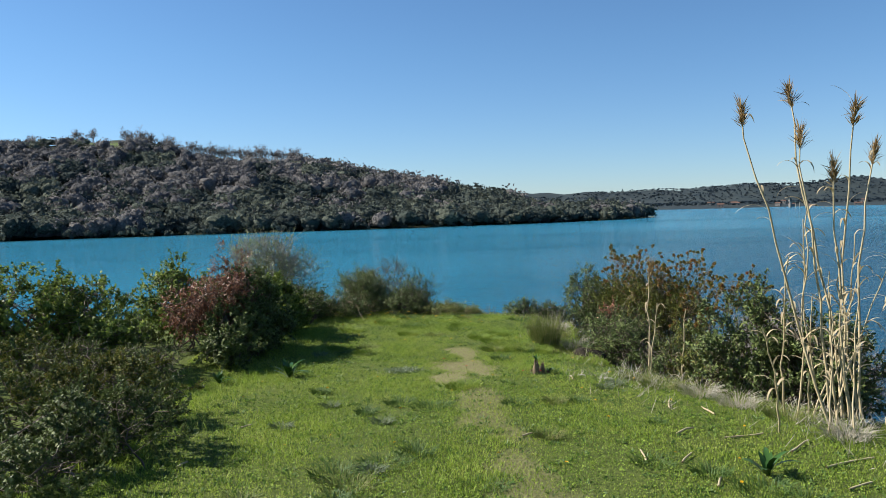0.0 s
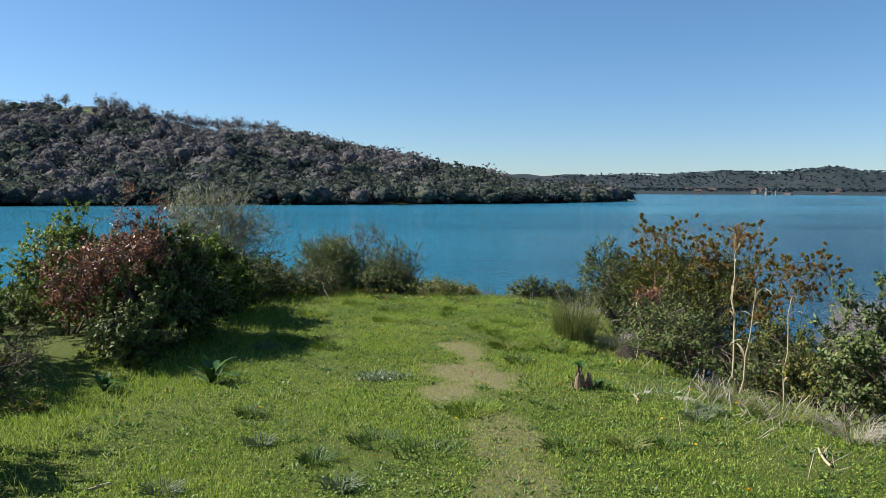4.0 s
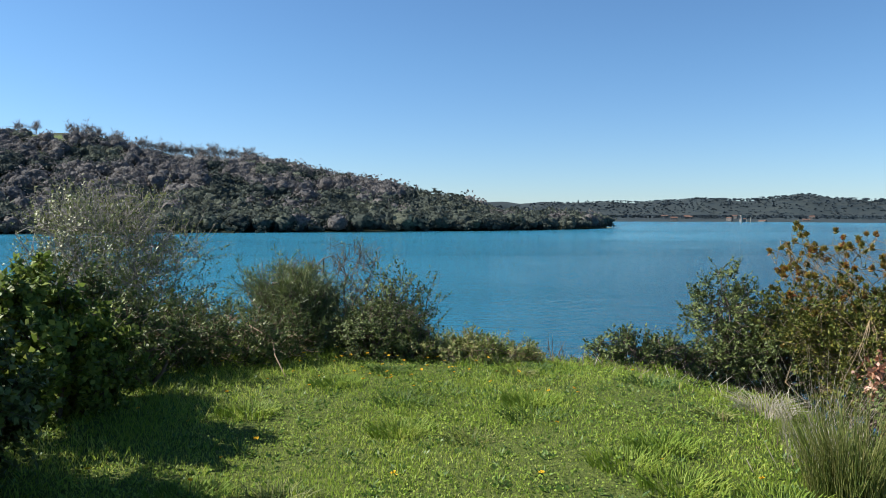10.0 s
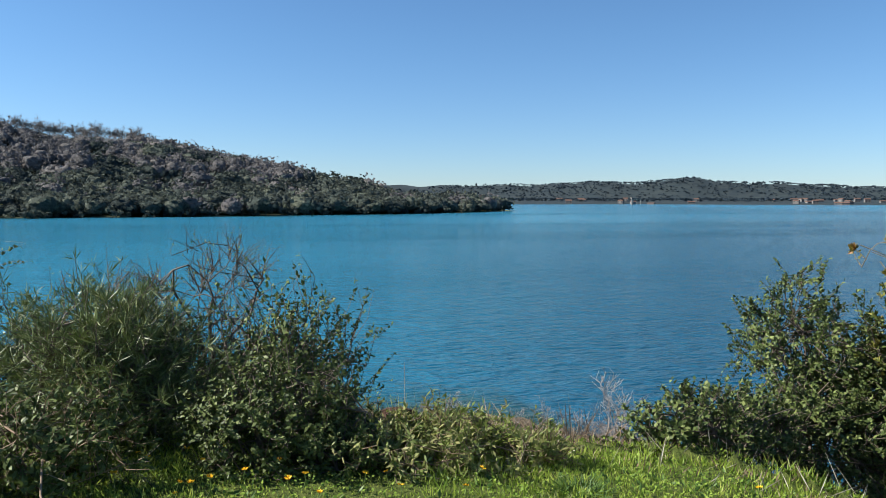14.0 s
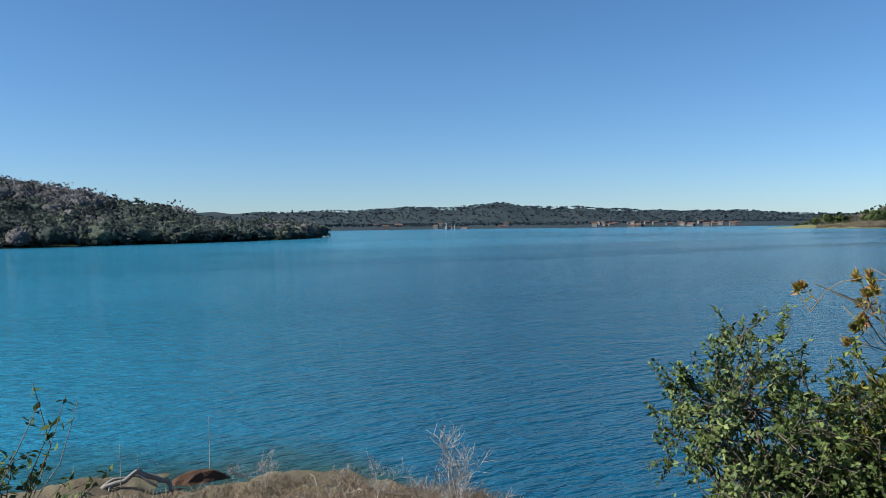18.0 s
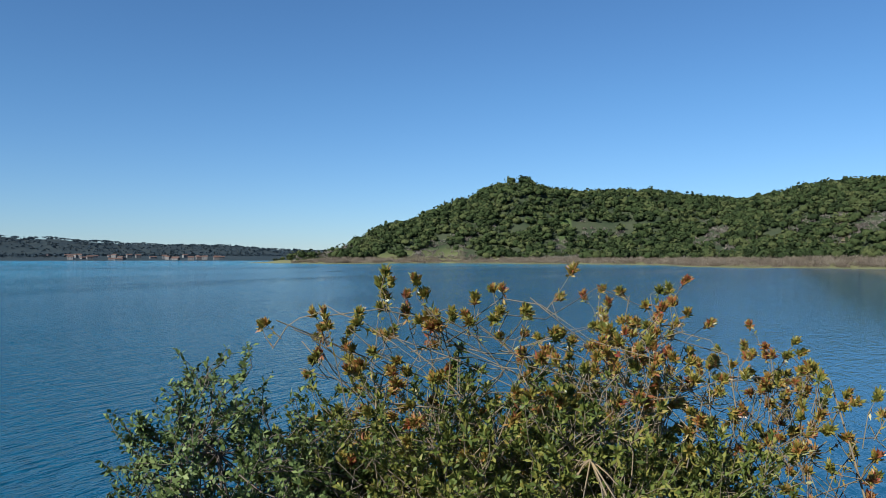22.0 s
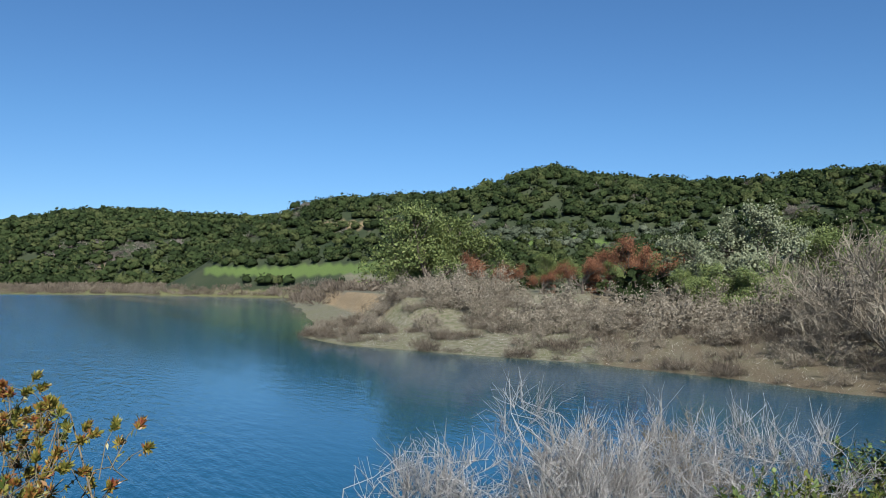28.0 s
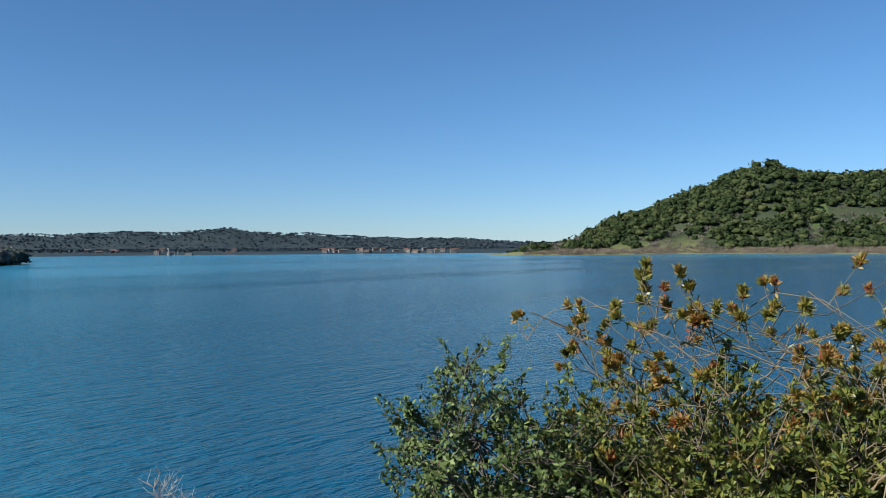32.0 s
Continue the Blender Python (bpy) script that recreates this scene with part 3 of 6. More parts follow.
deep.data.foreach_set("value", np.clip(-GZ[pick_r][:, ::2] / 0.7, 0, 1).astype(np.float32).ravel())
cove = np.clip((WX - 6) / 16, 0, 1) * np.clip((34 - WY) / 30, 0, 1)
# bearing and far streaks set where sheen and glitter are painted
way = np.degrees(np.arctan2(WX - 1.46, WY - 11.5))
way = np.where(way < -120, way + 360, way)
glitter_streaks = np.clip(0.5 + 0.9 * wobble(WX * 0.25 - WY * 0.1, WY + 0.3 * WX, 90, 27, 2), 0, 1)
far_glitter = np.clip((np.hypot(WX, WY) - 380) / 250, 0, 1) * (0.5 + 0.5 * glitter_streaks)
# plume: share of painted sheen, towards the sun's side and far out
plume = water.data.attributes.new("painted_sheen", "FLOAT", "POINT")
plume.data.foreach_set("value", np.maximum(1 / (1 + np.exp((way - 8 - 26 * np.clip((np.hypot(WX, WY) - 20) / 220, 0, 1) + 3 * wobble(WX, WY, 240, 26)) / 8)), far_glitter).astype(np.float32).ravel())
ruffle = water.data.attributes.new("chop", "FLOAT", "POINT")
ruffle.data.foreach_set("value", 1.05 * (1 - 0.95 * cove).astype(np.float32).ravel())
tagged(water, "calm turquoise lake water with small ripples", "water", kind="structure")

# ---- woods on the hills ----


def toned(ob, tone, per):
    """Gives each tree of joined woods a tone of its own."""
    at = ob.data.attributes.new("tone", "FLOAT", "POINT")
    at.data.foreach_set("value", np.repeat(tone, per).astype(np.float32))


def clump_woods(name, P, size, n_leaf, leaf, mat, label, rng, flat=0.75, ruff=0.35, lobes=9, hull=None):
    """Tree crowns of several billows, each a shell of small clumps of leaves that face outwards, joined: far woods."""
    n = len(P)
    k = np.arange(lobes)
    up = 1.0 - 1.15 * (k + 0.5) / lobes
    turn = k[None] * 2.4 + rng.random((n, 1)) * 6.283
    L = np.stack([np.sqrt(1 - up**2) * np.cos(turn), np.sqrt(1 - up**2) * np.sin(turn), up + 0 * turn], -1) + 0.16 * rng.normal(size=(n, lobes, 3))
    reach = rng.uniform(0.5, 0.85, (n, lobes, 1))
    LR = rng.uniform(0.3, 0.52, (n, lobes))
    i = np.repeat(np.arange(n), n_leaf)
    j = rng.integers(0, lobes, n * n_leaf)
    d = unit(rng.normal(size=(n * n_leaf, 3)) + 0.55 * L[i, j])
    C = (L * reach)[i, j] + d * (LR[i, j] * (0.85 + 0.2 * rng.random(len(i))))[:, None]
    C = P[i] + C * size[i][:, None] * [1, 1, flat]
    C[:, 2] += size[i] * 0.5
    N = unit(d + [0, 0, 0.15] + ruff * rng.normal(size=d.shape))
    S = unit(np.cross(N, rng.normal(size=d.shape)))
    T = np.cross(N, S)
    s = (leaf * size[i] * (0.6 + 0.8 * rng.random(len(i))))[:, None]
    V = np.stack([C - s * S - s * 0.6 * T, C + s * S - s * 0.8 * T, C + s * 0.8 * S + s * T, C - s * 0.7 * S + s * 0.9 * T], 1).reshape(-1, 3)
    F = np.arange(len(V)).reshape(-1, 4)
    tone = np.clip(0.5 + 0.24 * rng.normal(size=n) + 0.15 * wobble(P[:, 0], P[:, 1], 60, 44), 0, 1)
    tones = [np.repeat(tone, n_leaf * 4)]
    if hull:
        # the dense inside of each crown, bulging where its billows are
        rings, sides = hull
        el, az = np.meshgrid(np.linspace(-0.6, 1.45, rings), np.arange(sides) * 2 * np.pi / sides, indexing="ij")
        H = np.stack([np.cos(el) * np.cos(az), np.cos(el) * np.sin(az), np.sin(el)], -1).reshape(-1, 3)
        toward = np.einsum("vc,nlc->nvl", H, unit(L))
        r = 0.5 + 0.42 * np.max(np.exp(5 * (toward - 1)) * reach[:, None, :, 0], 2) + 0.05 * rng.normal(size=(n, len(H)))
        HV = P[:, None] + H[None] * (r * size[:, None])[:, :, None] * [1, 1, flat]
        HV[:, :, 2] += 0.5 * size[:, None]
        a, b = np.meshgrid(np.arange(rings - 1), np.arange(sides), indexing="ij")
        q = np.stack([a * sides + b, a * sides + (b + 1) % sides, (a + 1) * sides + (b + 1) % sides, (a + 1) * sides + b], -1).reshape(-1, 4)
        HF = (q[None] + (np.arange(n) * len(H))[:, None, None]).reshape(-1, 4) + len(V)
        V, F = np.concatenate([V, HV.reshape(-1, 3)]), np.concatenate([F, HF])
        tones.append(np.repeat(tone, len(H)))
    ob = put(name, V, F, mat, None, True)
    toned(ob, np.concatenate(tones), 1)
    return tagged(ob, label, "woods", kind="stuff")


def twig_woods(name, P, size, n_twig, thick, mat, label, rng, flat=0.9, length=0.55, category="woods"):
    """Leafless crowns of many thin twigs that fan upwards and outwards, joined."""
    n = len(P)
    i = np.repeat(np.arange(n), n_twig)
    d = unit(rng.normal(size=(n * n_twig, 3)) * [1, 1, 0.8] + [0, 0, 0.55])
    d[:, 2] = np.abs(d[:, 2])
    A = P[i] + d * (size[i] * rng.uniform(0.15, 0.75, len(i)))[:, None] * [1, 1, flat]
    D = unit(d + [0, 0, 0.45] + 0.35 * rng.normal(size=d.shape))
    V, F = leaf_quads(A, D, size[i] * length * rng.uniform(0.5, 1.2, len(i)), thick * size[i] * rng.uniform(0.6, 1.4, len(i)), rng, face=d + [0, 0, 0.3])
    ob = put(name, V, F, mat)
    toned(ob, np.clip(0.5 + 0.22 * rng.normal(size=n), 0, 1), n_twig * 4)
    return tagged(ob, label, category, kind="stuff")


def scatter(n, x0, x1, y0, y1, ok, rng):
    X, Y = rng.uniform(x0, x1, n), rng.uniform(y0, y1, n)
    Z = land(X, Y)
    k = ok(X, Y, Z)
    return np.stack([X, Y, Z], -1)[k]


rng = np.random.default_rng(5)
P = scatter(16000, -330, 150, 175, 470, lambda X, Y, Z: (Z > -0.1) & ~in_meadow(X, Y, Z) & (np.hypot(X, Y) < 470) & ~((X > 78) & (X < 124) & (Z > 1.6) & (Y < 434)) & ~((X < -40) & (Y > 416 - 0.12 * np.abs(X + 100))), rng)
bare_mask = (wobble(P[:, 0], P[:, 1], 60, 31) + 0.4 * rng.normal(size=len(P)) + (P[:, 2] > 13) * 0.75 - (P[:, 2] < 6) * 0.5) > 0.3
Pa, Pb = P[~bare_mask][:2500], P[bare_mask][:1400]
clump_woods("hill_woods", Pa, rng.uniform(2.8, 6.4, len(Pa)) * np.clip(1.25 - Pa[:, 2] / 60, 0.55, 1), 60, 0.1, MAT_HILL_EVER_HAZED, "dark evergreen oak woods on the lakeside hill", rng, 0.8, 0.5, 9, (8, 14))
clump_woods("hill_leafless_woods", Pb, rng.uniform(3.6, 6.6, len(Pb)) * np.clip(1.25 - Pb[:, 2] / 60, 0.55, 1), 80, 0.075, MAT_HILL_BARE_HAZED, "grey leafless trees on the lakeside hill", rng, 0.95, 0.7, 9, (8, 14))

P = scatter(9000, -330, 150, 175, 445, lambda X, Y, Z: (Z > -0.4) & (Z < 2.2), rng)[:420]
clump_woods("shore_bushes", P, rng.uniform(1.4, 2.8, len(P)), 60, 0.17, MAT_HILL_EVER_HAZED, "dark bushes along the foot of the lakeside hill", rng, 0.8, 0.3, 6)

P = scatter(30000, 560, 1250, -330, 520, lambda X, Y, Z: (Z > 3.6) & ~in_meadow(X, Y, Z), rng)
bare_mask = (wobble(P[:, 0], P[:, 1], 110, 33) + 0.3 * rng.normal(size=len(P)) - (P[:, 2] > 45) * 1.2) > 0.45
Pa, Pb = P[~bare_mask][:8200], P[bare_mask][:2200]
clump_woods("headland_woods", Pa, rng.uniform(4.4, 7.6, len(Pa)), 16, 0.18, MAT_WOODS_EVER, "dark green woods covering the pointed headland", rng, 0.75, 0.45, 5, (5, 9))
twig_woods("headland_leafless_woods", Pb, rng.uniform(3.0, 5.2, len(Pb)), 46, 0.11, MAT_WOODS_BARE, "grey leafless trees on the headland slope", rng)
P = scatter(9000, 40, 540, -460, -75, lambda X, Y, Z: (Z > 5.5) & ~in_meadow(X, Y, Z) & (np.hypot(X, Y) < 530) & ~((np.abs(np.degrees(np.arctan2(X - 1.46, Y - 11.5)) - 106) < 6.5) & (Z > 7.5) & (Z < 14)), rng)
az = np.degrees(np.arctan2(P[:, 0] - 1.46, P[:, 1] - 11.5))
P = P[~((az > 107.3) & (az < 115.0) & (P[:, 2] > 38.5) & (P[:, 2] < 43.5)) & ~((az > 119) & (az < 134.5) & (P[:, 2] > 24) & (P[:, 2] < 34))]
tone = wobble(P[:, 0], P[:, 1], 70, 35) + 0.4 * rng.normal(size=len(P))
Pa, Pb = P[tone < 0.85][:4300], P[tone > 0.85][:460]
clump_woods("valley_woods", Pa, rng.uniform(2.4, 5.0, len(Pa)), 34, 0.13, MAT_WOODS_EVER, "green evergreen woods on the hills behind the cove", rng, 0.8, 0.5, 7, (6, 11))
twig_woods("valley_leafless_woods", Pb, rng.uniform(2.4, 4.2, len(Pb)), 90, 0.07, MAT_WOODS_BARE, "grey leafless trees behind the cove", rng)
# olive grove round the meadow on the slope
P = scatter(9000, 100, 420, -330, -100, lambda X, Y, Z: (np.abs(np.degrees(np.arctan2(X - 1.46, Y - 11.5)) - 126.8) < 7.8) & (Z > 23) & (Z < 35) & (np.hypot(X, Y) < 460), rng)
clump_woods("valley_olive_trees", P[:150], rng.uniform(1.7, 3.2, len(P[:150])), 90, 0.11, MAT_WOODS_OLIVE, "silver-green olive trees on the meadow slope", rng, 0.8, 0.4, 8, (7, 12))
clump_woods("valley_dark_trees", P[150:185], rng.uniform(2.4, 4.2, len(P[150:185])), 90, 0.12, MAT_WOODS_EVER, "dark round trees among the olives", rng, 0.9, 0.4, 8, (7, 12))
# leafless scrub in a belt along the shores of the bay
P = scatter(26000, 105, 760, -220, 420, lambda X, Y, Z: (Z > 0.15) & (Z < 4.6) & (np.hypot(X, Y) > 200), rng)[:4600]
twig_woods("shore_scrub", P, rng.uniform(2.0, 4.0, len(P)), 46, 0.085, MAT_WOODS_SCRUB, "pinkish-grey leafless scrub along the bay's shore", rng)
P = scatter(4000, 640, 800, 425, 490, lambda X, Y, Z: (Z > 0.7), rng)[:260]
clump_woods("point_scrub", P, rng.uniform(1.2, 2.6, len(P)), 44, 0.2, MAT_WOODS_EVER, "dark shrubs on the low point", rng, 0.8, 0.3, 6)
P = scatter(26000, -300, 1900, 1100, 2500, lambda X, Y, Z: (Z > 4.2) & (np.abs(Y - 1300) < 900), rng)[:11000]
clump_woods("far_shore_woods", P, rng.uniform(2.0, 3.6, len(P)), 8, 0.5, MAT_WOODS_FAR_HAZED, "dark woods on the far shore's hills, bluish for haze", rng, 0.45, 0.8, 3)
P = scatter(5000, 45, 330, -210, -30, lambda X, Y, Z: (-signed(X, Y, SPIT) > 27) & (Z < 9), rng)
P = P[np.abs(np.degrees(np.arctan2(P[:, 0] - 1.46, P[:, 1] - 11.5)) - 125) < 35][:420]
clump_woods("cove_woods", P[:260], rng.uniform(1.2, 2.8, 260), 60, 0.2, MAT_WOODS_EVER, "green woods behind the spit", rng)
clump_woods("cove_olive_trees", P[260:], rng.uniform(1.2, 2.4, len(P) - 260), 60, 0.18, MAT_WOODS_OLIVE, "silver-green trees behind the spit", rng)

# ---- trees that stand alone ----


def grow(h, seed, trunk=0.4, limbs=7, kids=5, twigs=6, wide=0.5):
    """Ways of a tree's trunk, limbs, branches and twigs, from the origin."""
    rng = np.random.default_rng(seed)
    T = curve_points(np.zeros((1, 3)), np.array([[0.04 * h * rng.normal(), 0.04 * h * rng.normal(), trunk * h]]), rng, 0, 0.1, 5)

    def side(parents, m, length, out, lo):
        n = len(parents) * m
        p = np.repeat(parents, m, 0)
        k = p.shape[1] - 1
        u = rng.uniform(lo, 1.0, n) * k
        i = np.minimum(u.astype(int), k - 1)
        r = np.arange(n)
        A = p[r, i] + (p[r, i + 1] - p[r, i]) * (u - i)[:, None]
        d = unit(p[:, -1] - p[:, 0])
        D = unit(d * 0.55 + rng.normal(size=(n, 3)) * out + [0, 0, 0.35])
        return curve_points(A, A + D * (length * rng.uniform(0.6, 1.25, n))[:, None], rng, 0.06, 0.16, 2 if n > 60 else 3)

    L = side(T, limbs, h * 0.5, wide + 0.25, 0.45 if trunk > 0.2 else 0.0)
    B = side(L, kids, h * 0.26, wide, 0.3)
    W = side(B, twigs, h * 0.13, wide, 0.3)
    return T, L, B, W


def tree(name, label, x, y, h, seed, mat=None, wood=None, trunk=0.4, wide=0.5, r=0.03, twig_r=0.0025, leaf=0.03, leaves=0, limbs=7, kids=5, twigs=6, category="tree", group="", loose=0.045):
    """A tree with a trunk, limbs, a mesh of twigs and, where it has them, leaves in clumps at the twigs."""
    rng = np.random.default_rng(seed + 9)
    wood = wood or MAT_GREY
    top = new(name)
    top.location = Vector((x, y, float(land(x, y)) - 0.03 * h)) * K
    tagged(top, label, category, group)
    T, L, B, W = grow(h, seed, trunk, limbs, kids, twigs, wide)
    put("trunk", *strands(T, r * h, r * h * 0.6, 6), wood, top, True)
    for line in L:
        put("limb", *strands(line[None], r * h * 0.5, r * h * 0.16, 4), wood, top, True)
    tagged(put("twigwork", *join_np([strands(B, r * h * 0.16, twig_r * h), strands(W, twig_r * h, twig_r * h * 0.5)]), wood, top), kind="stuff")
    if leaves:
        i = rng.integers(0, len(W), leaves)
        P = W[i, -1] + rng.normal(size=(leaves, 3)) * loose * h
        V, F = leaf_quads(P, unit(rng.normal(size=(leaves, 3)) + [0, 0, 0.5]), leaf * h * rng.uniform(0.6, 1.3, leaves), leaf * h * 0.7, rng, face=unit(P - np.array([0, 0, 0.45 * h])) + [0, 0, 0.3])
        tagged(put("foliage", V, F, mat, top), kind="stuff")
    return top


def repeat(things, spots):
    """Copies at (x, y, size) of things in turn."""
    rng = np.random.default_rng(77)
    for k, (x, y, s) in enumerate(spots):
        z = float(land(x, y)) - 0.02
        copy_thing(things[k % len(things)], Matrix.LocRotScale(Vector((x, y, z)) * K, Euler((0, 0, rng.random() * 6.283)), Vector((s, s, s * rng.uniform(0.85, 1.1)))))


def polar(az, d):
    """A spot seen from the end of the walk, by its bearing and distance."""
    return 1.46 + d * math.sin(radians(az)), 11.5 + d * math.cos(radians(az))


# row of leafless trees along the hill's crest
crest = [tree("leafless_tree", "grey leafless tree on the hill's crest", x, y, 8.0, 300 + k, MAT_CREST, MAT_CREST, 0.3, 0.5, 0.02, 0.007, 0.02, 2600, limbs=10, kids=6, twigs=5, loose=0.04, group="trees on the crest") for k, (x, y) in enumerate([(-150, 436), (-142, 437), (-126, 441)])]
rng = np.random.default_rng(12)
spots = [(-124 + k * 3.1 + rng.normal() * 1.0, 440 + rng.normal() * 3, rng.uniform(0.8, 1.15)) for k in range(30)]
spots += [(-190 + k * 5.0, 432 + rng.normal() * 3, rng.uniform(0.7, 1.0)) for k in range(7)]
spots += [(10 + k * 4.2, 421 + rng.normal() * 4, rng.uniform(0.5, 0.8)) for k in range(16)]
repeat(crest, spots)
tree("bare_oak", "broad brownish tree at the tip of the wooded shore", 133, 428, 8.0, 320, MAT_CREST, MAT_CREST, 0.25, 0.6, 0.022, 0.005, 0.05, 900)

# the spit across the cove
oak = tree("oak_tree", "round green evergreen oak on the spit", *polar(116.0, 106), 15.0, 330, MAT_SPIT_OAK, MAT_BARK, 0.16, 0.55, leaf=0.024, leaves=24000, limbs=9, kids=6, loose=0.03)
repeat([oak], [(*polar(113.4, 121), 0.48), (*polar(134.6, 82), 0.4), (*polar(138.5, 80), 0.4), (*polar(143.5, 98), 0.7), (*polar(148, 82), 0.62), (*polar(140.5, 110), 0.78), (*polar(132.6, 112), 0.46), (*polar(124.5, 118), 0.42), (*polar(128.6, 116), 0.4)])
rust = tree("rust_leaved_tree", "small tree with rust-orange leaves on the spit", *polar(130.4, 98), 8.5, 331, MAT_ORANGE, MAT_BARK, 0.25, 0.26, leaf=0.022, leaves=8000, limbs=7, group="rust-leaved trees", loose=0.035)
repeat([rust], [(*polar(119.6, 102), 0.8), (*polar(126.4, 98), 0.78), (*polar(123.5, 104), 0.5), (*polar(127.6, 100), 0.5), (*polar(121.0, 102), 0.55)])
olive = tree("willow_tree", "rounded grey-green tree behind the cove's shore", *polar(137.2, 92), 12.5, 332, MAT_WILLOW, MAT_BARK, 0.18, 0.5, leaf=0.026, leaves=22000, limbs=9, kids=6, loose=0.03)
repeat([olive], [(*polar(140.6, 104), 0.8), (*polar(118.0, 125), 0.6)])
bare_t = tree("leafless_tree", "spreading grey-brown leafless tree by the cove", *polar(143.6, 62), 9.5, 333, MAT_SCRUB_TWIG, MAT_SCRUB_TWIG, 0.1, 0.65, 0.014, 0.0042, 0.014, 1500, limbs=12, kids=7, twigs=5, loose=0.03)
repeat([bare_t], [(*polar(146.0, 56), 1.0), (*polar(149.0, 50), 0.9), (*polar(141.2, 68), 0.7), (*polar(152, 48), 1.0), (*polar(142.2, 55), 0.55)])
scrubs = [tree("leafless_bush", "grey-brown leafless bush on the cove's shore", *polar(120 + 4 * k, 78 - 4 * k), 3.2, 340 + k, MAT_SCRUB_TWIG, MAT_SCRUB_TWIG, 0.05, 0.8, 0.014, 0.007, 0.05, 500, limbs=7, kids=6, twigs=5, category="bush", group="leafless bushes on the spit", loose=0.05) for k in range(5)]
green = tree("green_bush", "bright green leafy bush on the cove's shore", *polar(135.6, 78), 3.2, 350, MAT_SPIT_OAK, MAT_BARK, 0.06, 0.8, 0.012, 0.004, 0.05, 3000, limbs=9, kids=5, twigs=5, category="bush", group="green bushes on the spit")
repeat([green], [(*polar(136.8, 76), 1.0), (*polar(138.4, 77), 1.1), (*polar(134.4, 84), 0.9), (*polar(117.6, 104), 0.8), (*polar(114.0, 108), 0.9), (*polar(112.5, 112), 0.7), (*polar(111.2, 110), 0.5), (*polar(139.8, 80), 1.0)])
rng = np.random.default_rng(14)
X, Y = rng.uniform(14, 106, 4000), rng.uniform(-60, -8, 4000)
ds = -signed(X, Y, SPIT)
k = (ds > 0.5) & (ds < 24) & (rng.random(4000) < np.where(ds < 6, 0.4, np.where(ds < 11, 0.8, 0.9))) & (np.hypot(X - 1.5, Y - 11.5) > 34) & (wobble(X, Y, 11, 15) > -0.35)
repeat(scrubs, [(x, y, s) for x, y, s in zip(X[k][:290], Y[k][:290], rng.uniform(0.5, 1.3, 290) * np.clip(0.5 + ds[k][:290] / 20, 0.55, 1.2))])
X, Y = rng.uniform(14, 106, 9000), rng.uniform(-64, -8, 9000)
ds = -signed(X, Y, SPIT)
k = (ds > 0.2) & (ds < 22) & (np.hypot(X - 1.5, Y - 11.5) > 30) & (wobble(X, Y, 9, 16) > np.where(ds < 2, -0.3, np.where(ds < 9, 0.45, -0.2)))
P = np.stack([X, Y, land(X, Y)], -1)[k][:900]
twig_woods("leafless_thicket", P, rng.uniform(0.6, 1.5, len(P)), 170, 0.03, MAT_WOODS_SCRUB, "thicket of beige leafless scrub along the cove's shore", rng, 0.7, 0.4, "thicket")
m = 9000
X, Y = rng.uniform(14, 106, m * 4), rng.uniform(-60, -8, m * 4)
ds = -signed(X, Y, SPIT)
k = (ds > 0.1) & (ds < 24)
X, Y = X[k][:m], Y[k][:m]
D = unit(np.stack([rng.normal(size=len(X)), rng.normal(size=len(X)), np.full(len(X), 0.9)], -1))
V, F = leaf_quads(np.stack([X, Y, land(X, Y)], -1), D, rng.uniform(0.2, 0.5, len(X)), 0.022, rng)
tagged(put("dead_grass", V, F, MAT_PALE), "dead grass and stalks on the cove's shore", "dead grass", kind="stuff")

# ---- far shore: tower in the water and houses ----


def box(bm, x0, y0, z0, x1, y1, z1):
    bmesh.ops.create_cube(bm, size=1.0, matrix=Matrix.Translation(((x0 + x1) / 2, (y0 + y1) / 2, (z0 + z1) / 2)) @ Matrix.Diagonal((x1 - x0, y1 - y0, z1 - z0, 1)))


def part(name, bm, mat, parent, label=""):
    """One mesh object under a thing; sizes in metres."""
    me = bpy.data.meshes.new(name)
    bm.to_mesh(me)
    bm.free()
    me.materials.append(mat)
    ob = new(name, me)
    ob.parent = parent
    return tagged(ob, label)


MAT_PLASTER = solid_mat("pale_plaster", (0.17, 0.165, 0.155), (0.24, 0.23, 0.215), 3.0)
MAT_TILE = solid_mat("roof_tiles", (0.12, 0.07, 0.052), (0.18, 0.11, 0.085), 6.0)
MAT_DARKGLASS = solid_mat("dark_opening", (0.02, 0.022, 0.025), (0.04, 0.042, 0.045), 2.0, 0.3)
tower = tagged(new("intake_tower"), "white concrete water-intake tower standing in the lake", "tower")
tower.location = Vector((566, 999, 0)) * K
tower.scale = (0.72, 0.72, 0.72)
bm = bmesh.new()
bmesh.ops.create_cone(bm, cap_ends=True, segments=20, radius1=3.0, radius2=2.7, depth=19, matrix=Matrix.Translation((0, 0, 6.5)))
part("shaft", bm, MAT_PLASTER, tower)
bm = bmesh.new()
box(bm, -3.6, -3.6, 15.6, 3.6, 3.6, 19.5)
part("cabin", bm, MAT_PLASTER, tower)
bm = bmesh.new()
box(bm, -4.2, -4.2, 19.5, 4.2, 4.2, 20.0)
part("roof", bm, MAT_STONE, tower)
for s in (-1, 1):
    bm = bmesh.new()
    box(bm, s * 1.6 - 0.7, -3.66, 16.6, s * 1.6 + 0.7, -3.5, 18.4)
    part("window", bm, MAT_DARKGLASS, tower)
bm = bmesh.new()
